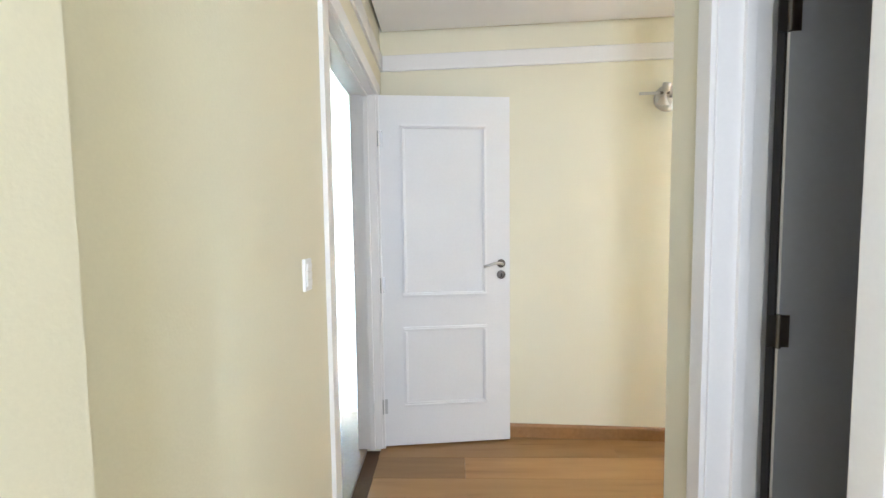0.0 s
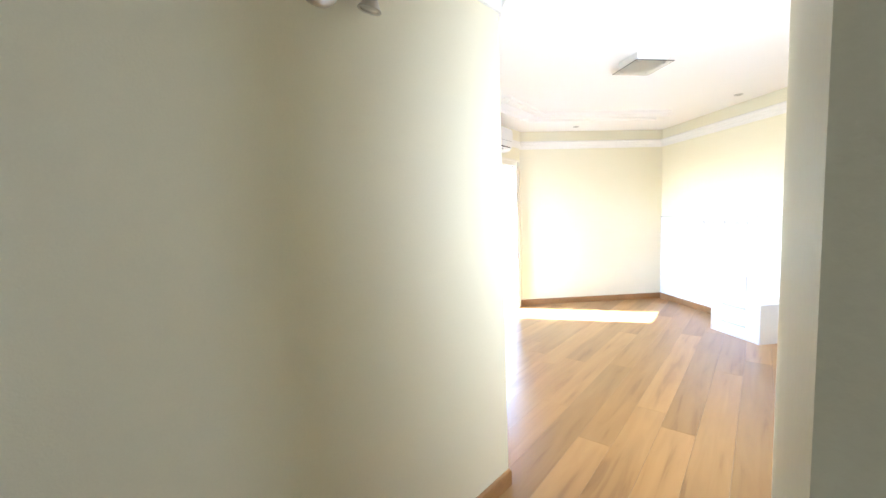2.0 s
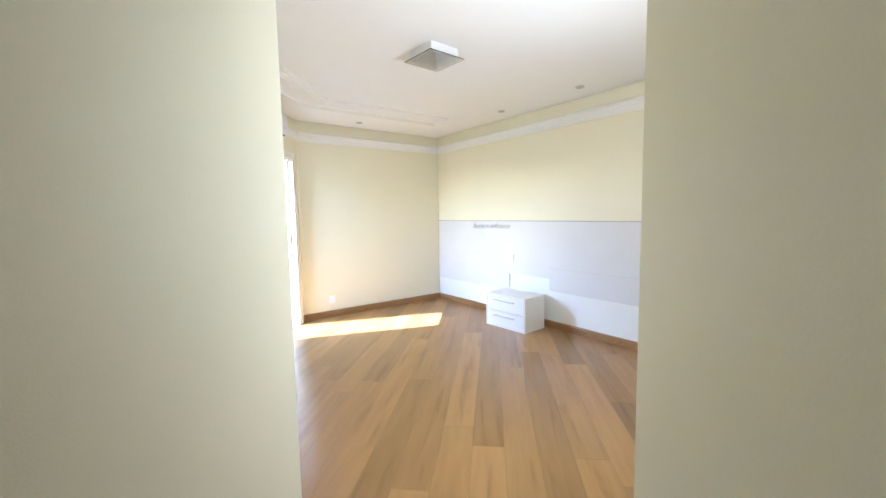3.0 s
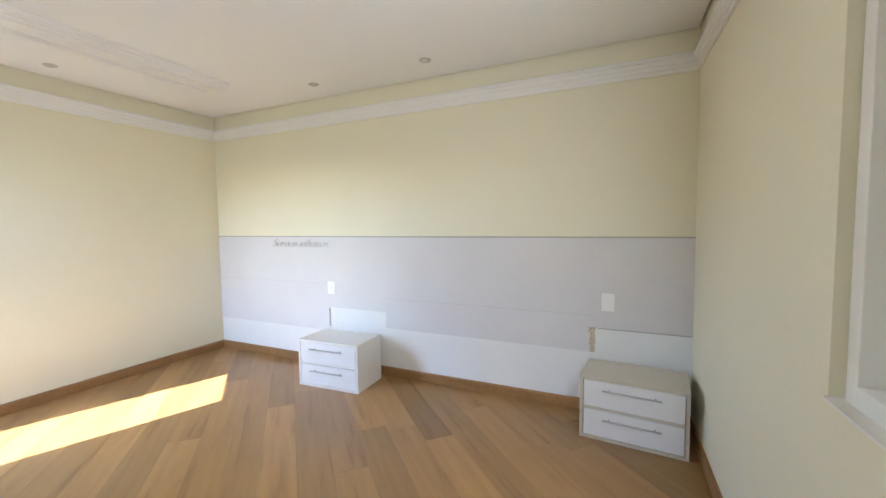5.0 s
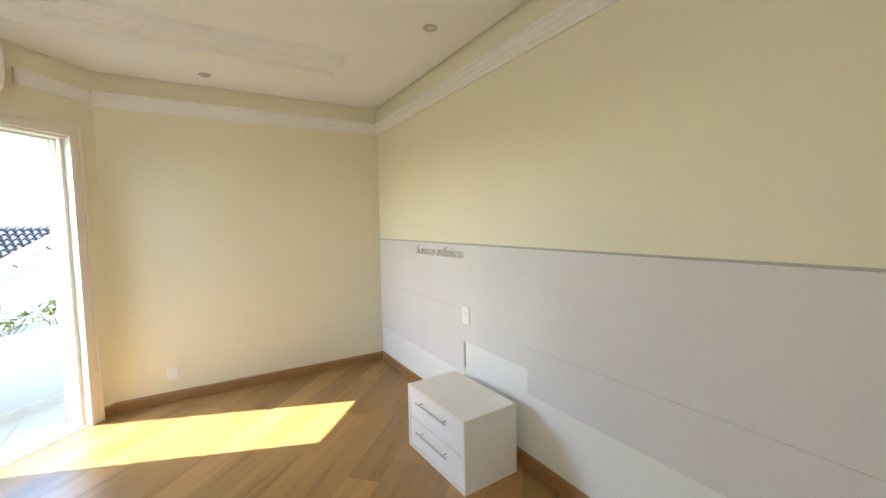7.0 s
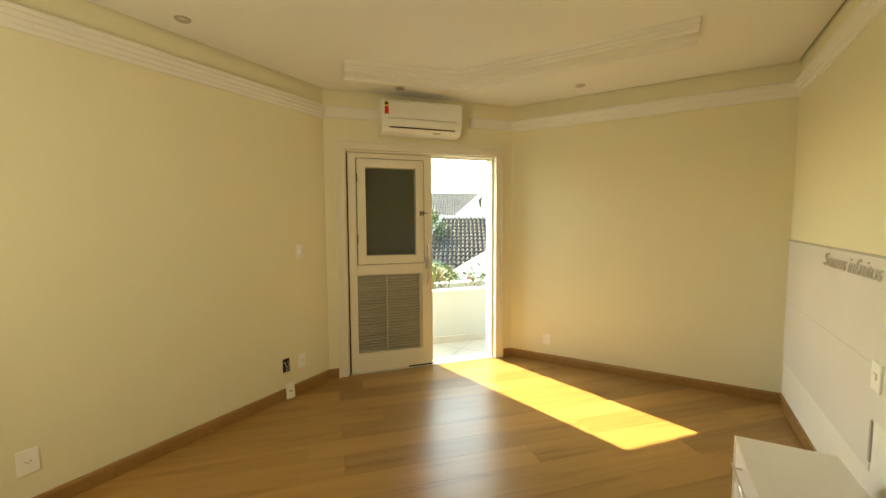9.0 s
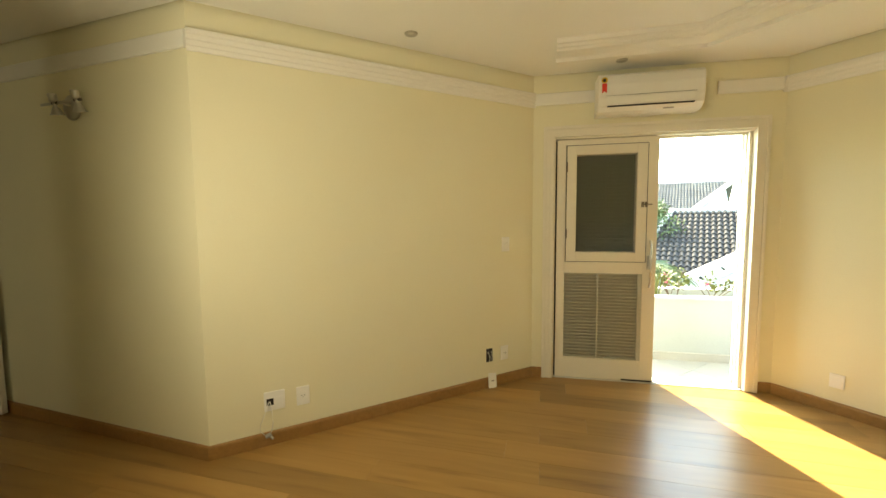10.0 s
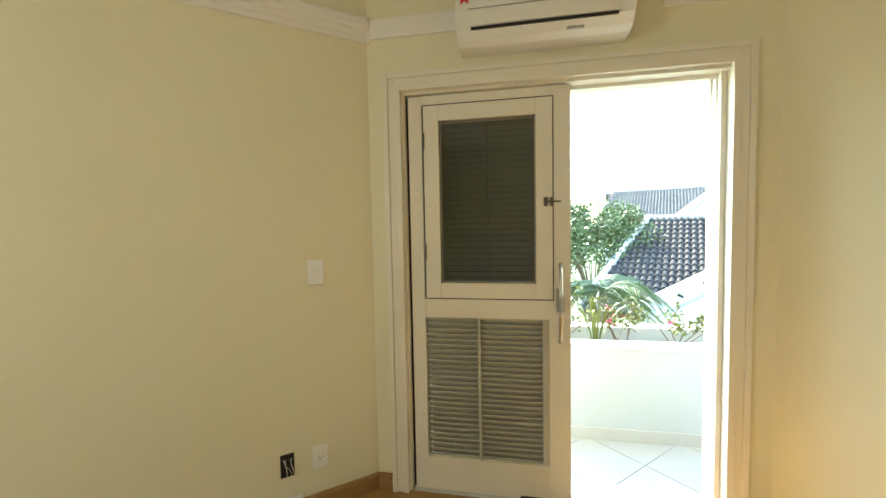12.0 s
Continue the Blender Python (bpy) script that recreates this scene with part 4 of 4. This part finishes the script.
def palm(pos, top, spread, seed, label):
    rr = random.Random(seed)
    t = thing("palm", Matrix.Translation((pos.x, pos.y, GROUND)), label, "palm")
    h = top - GROUND
    part("trunk", rod(bmesh.new(), (0, 0, 0), (0, 0, h), 0.12, 0.08), BARK, t)
    for k in range(20):
        bm = bmesh.new()
        a = k * 2.4 + rr.uniform(-0.2, 0.2)
        rise = rr.uniform(0.05, 0.75)
        L = spread * rr.uniform(0.8, 1.1)
        prev = []
        for i in range(22):
            f = i / 21
            r = L * f * (1 - 0.15 * rise)
            z = h + L * (rise * 1.5 * f - (0.55 + rise) * f * f)
            prev.append(Vector((r * math.cos(a), r * math.sin(a), z)))
        tube(bm, prev[::3], 0.008, 5)
        side = Vector((-math.sin(a), math.cos(a), 0))
        for i in range(3, 22):
            for q in (0, 0.5):
                for sg in (-1, 1):
                    p = prev[i - 1].lerp(prev[i], q)
                    ln = L * 0.36 * math.sin(math.pi * min(0.97, 0.12 + i / 23)) + 0.05
                    d = side * sg * 0.85 + (prev[i] - prev[i - 1]).normalized() * 0.6 + Vector((0, 0, -0.35 + rr.uniform(-0.15, 0.15)))
                    e = p + d.normalized() * ln
                    w = Vector((0, 0, 0.006)) + (prev[i] - prev[i - 1]).normalized() * 0.005
                    m = p.lerp(e, 0.45)
                    bm.faces.new([bm.verts.new(v) for v in (p, m + w, e, m - w)])
        part("frond", bm, PALMLEAF, t)


leafy_tree(polar(129.2, 10.5, 0), 2.0, 1.25, 5, "bushy green tree beside the neighbouring roof")
leafy_tree(polar(134.5, 11.5, 0), 2.1, 1.4, 15, "bushy green tree beside the neighbouring roof")
palm(polar(127.6, 6.3, 0), 0.36, 1.05, 6, "green feathery palm below the balcony")


# ---- neighbouring houses ----
def tiled_slope(parent, corner, ridge, down, poly, mat, pitch, row):
    """Rolled tiles laid over a slope: corner at the ridge, unit ways along the ridge and down the slope, outline in (along, down)."""
    up = ridge.cross(down)
    if up.z < 0:
        up = -up

    def inside(u, v):
        hit = False
        for (a, b), (c, d) in zip(poly, poly[1:] + poly[:1]):
            if (b > v) != (d > v) and u < (c - a) * (v - b) / (d - b) + a:
                hit = not hit
        return hit

    bm = bmesh.new()
    us, vs = [p[0] for p in poly], [p[1] for p in poly]
    nrow = int((max(vs) - min(vs)) / row) + 1
    ncol = int((max(us) - min(us)) / pitch) + 1
    shape = [(0.0, 0.0), (0.2, 0.034), (0.4, 0.048), (0.6, 0.034), (0.8, 0.0), (1.0, -0.012)]
    for i in range(nrow):
        v0 = min(vs) + i * row
        for j in range(ncol):
            u0 = min(us) + j * pitch
            if not inside(u0 + pitch / 2, v0 + row / 2):
                continue
            ring = []
            for v, lift in ((v0, 0.0), (v0 + row * 1.04, 0.04), (v0 + row * 1.04, 0.005)):
                ring.append([bm.verts.new(corner + ridge * (u0 + f * pitch) + down * v + up * (hh * (1 if lift != 0.005 else 0.6) + lift)) for f, hh in shape])
            for a, b in zip(ring, ring[1:]):
                for k in range(len(shape) - 1):
                    bm.faces.new((a[k], a[k + 1], b[k + 1], b[k]))
    tiles = part("roof_tiles", bm, mat, parent, "rows of dark rolled roof tiles")
    tiles["kind"] = "stuff"
    bm = bmesh.new()
    lo = [bm.verts.new(corner + ridge * u + down * v - up * 0.03) for u, v in poly]
    hi = [bm.verts.new(corner + ridge * u + down * v - up * 0.15) for u, v in poly]
    bm.faces.new(lo)
    bm.faces.new(hi[::-1])
    for i in range(len(poly)):
        j = (i + 1) % len(poly)
        bm.faces.new((lo[i], lo[j], hi[j], hi[i]))
    part("roof_deck", bm, EAVEWOOD, parent)
    return up


def bar(a, b, w, h):
    """A board from a to b, w wide and h high."""
    a, b = Vector(a), Vector(b)
    m = Matrix.Translation((a + b) / 2) @ (b - a).to_track_quat("X", "Z").to_matrix().to_4x4()
    return box(bmesh.new(), -(b - a).length / 2, (b - a).length / 2, -w / 2, w / 2, -h / 2, h / 2, 0.006, m)


def house(label, corner, ridge_az, slope, poly, mat, pitch, row, depth, fascias, gable=True):
    t = thing("house", Matrix.Identity(4), label, "house")
    ridge = Vector((math.cos(radians(ridge_az)), math.sin(radians(ridge_az)), 0))
    fwd = Vector((ridge.y, -ridge.x, 0))
    down = (fwd * math.cos(radians(slope)) + Vector((0, 0, -math.sin(radians(slope))))).normalized()
    up = tiled_slope(t, corner, ridge, down, poly, mat, pitch, row)
    at = lambda u, v, h=0.0: corner + ridge * u + down * v + up * h
    for (u0, v0), (u1, v1), wd in fascias:
        part("fascia", bar(at(u0, v0, 0.03), at(u1, v1, 0.03), 0.10, wd), FASCIA, t, "white painted fascia board")
    us, vs = [p[0] for p in poly], [p[1] for p in poly]
    back = (-fwd * math.cos(radians(slope)) + Vector((0, 0, -math.sin(radians(slope))))).normalized()
    bm = bmesh.new()
    q = [corner + ridge * min(us), corner + ridge * max(us), corner + ridge * max(us) + back * depth, corner + ridge * min(us) + back * depth]
    a = [bm.verts.new(p + Vector((0, 0, -0.04))) for p in q]
    b = [bm.verts.new(p + Vector((0, 0, -0.16))) for p in q]
    bm.faces.new(a)
    bm.faces.new(b[::-1])
    for i in range(4):
        bm.faces.new((a[i], a[(i + 1) % 4], b[(i + 1) % 4], b[i]))
    part("rear_roof", bm, mat, t)
    bm = bmesh.new()
    dn = max(vs) * 0.86
    sect = [corner + down * dn, corner + Vector((0, 0, -0.22)), corner + back * depth * 0.86]
    u0, u1 = min(us) + 0.35, max(us) - 0.35
    ends = []
    for u in (u0, u1):
        pts = [sect[0] + Vector((0, 0, -0.25)), sect[1], sect[2] + Vector((0, 0, -0.25))]
        pts = [p + ridge * u for p in pts] + [Vector((pts[2].x, pts[2].y, GROUND)) + ridge * u, Vector((pts[0].x, pts[0].y, GROUND)) + ridge * u]
        ends.append([bm.verts.new(p) for p in pts])
    bm.faces.new(ends[0])
    bm.faces.new(ends[1][::-1])
    for i in range(5):
        j = (i + 1) % 5
        bm.faces.new((ends[0][i], ends[0][j], ends[1][j], ends[1][i]))
    part("wall", bm, HOUSEWALL, t)
    return t


house("neighbouring house with dark rolled tile roof and white fascia", Vector((-2.595, 13.518, 1.504)), 28, 30, [(0.0, 0.0), (3.6, 0.0), (0.05, 3.55), (-1.0, 3.5)], ROOFTILE, 0.125, 0.20, 5.0, [((0, 0), (3.6, 0), 0.12), ((0, 0), (-1.0, 3.5), 0.16), ((0.05, 3.55), (3.6, 0.0), 0.36)])
house("farther house with a weathered grey tile roof and gable", Vector((-11.026, 23.493, 3.175)), 30, 27, [(0.0, 0.0), (4.83, 0.0), (3.04, 3.35), (-0.4, 3.3)], FARTILE, 0.14, 0.22, 5.0, [((0, 0), (4.83, 0), 0.12), ((4.83, 0), (3.04, 3.35), 0.22)])

bm = bmesh.new()
box(bm, -600, 600, -600, 600, GROUND - 0.5, GROUND)
setting("ground", bm, GRASS, "green planted ground reaching the horizon")

# ---- hardwood planks of the floor, clipped to the rooms by strip ----
ANG = 46.0
ux, uy = math.cos(radians(ANG)), math.sin(radians(ANG))
WID = 0.19
poly_uv = [(x * ux + y * uy, -x * uy + y * ux) for x, y in outline]


def spans(v):
    cuts = []
    for (a, b), (c, d) in zip(poly_uv, poly_uv[1:] + poly_uv[:1]):
        if (b > v) != (d > v):
            cuts.append(a + (c - a) * (v - b) / (d - b))
    cuts.sort()
    return list(zip(cuts[::2], cuts[1::2]))


rp = random.Random(11)
vmin, vmax = min(p[1] for p in poly_uv), max(p[1] for p in poly_uv)
plank_meshes = {}
for i in range(int((vmax - vmin) / WID) + 1):
    v0 = vmin + i * WID
    found = []
    for f in (0.02, 0.25, 0.5, 0.75, 0.98):
        found += spans(v0 + f * WID)
    found.sort()
    joined = []
    for s in found:
        if joined and s[0] < joined[-1][1] + 0.02:
            joined[-1] = (joined[-1][0], max(s[1], joined[-1][1]))
        else:
            joined.append(s)
    found = joined
    for a, b in found:
        x = a - 0.01
        first = True
        while x < b + 0.01:
            ln = rp.choice((1.6, 2.0, 2.4, 2.8, 3.2)) * (rp.uniform(0.3, 1) if first else 1)
            first = False
            ln = min(round(ln, 1), b + 0.012 - x)
            if b + 0.012 - x - ln < 0.3:
                ln = b + 0.012 - x
            key = round(ln, 3)
            if key not in plank_meshes:
                plank_meshes[key] = mesh_of(boxed(0.0006, ln - 0.0006, 0.0006, WID - 0.0006, -0.02, 0), "plank", FLOORWOOD)
            o = new("plank", plank_meshes[key])
            o.parent = floor_ob
            o.matrix_basis = pose(x * ux - v0 * uy, x * uy + v0 * ux, 0, 0, 0, ANG)
            x += ln
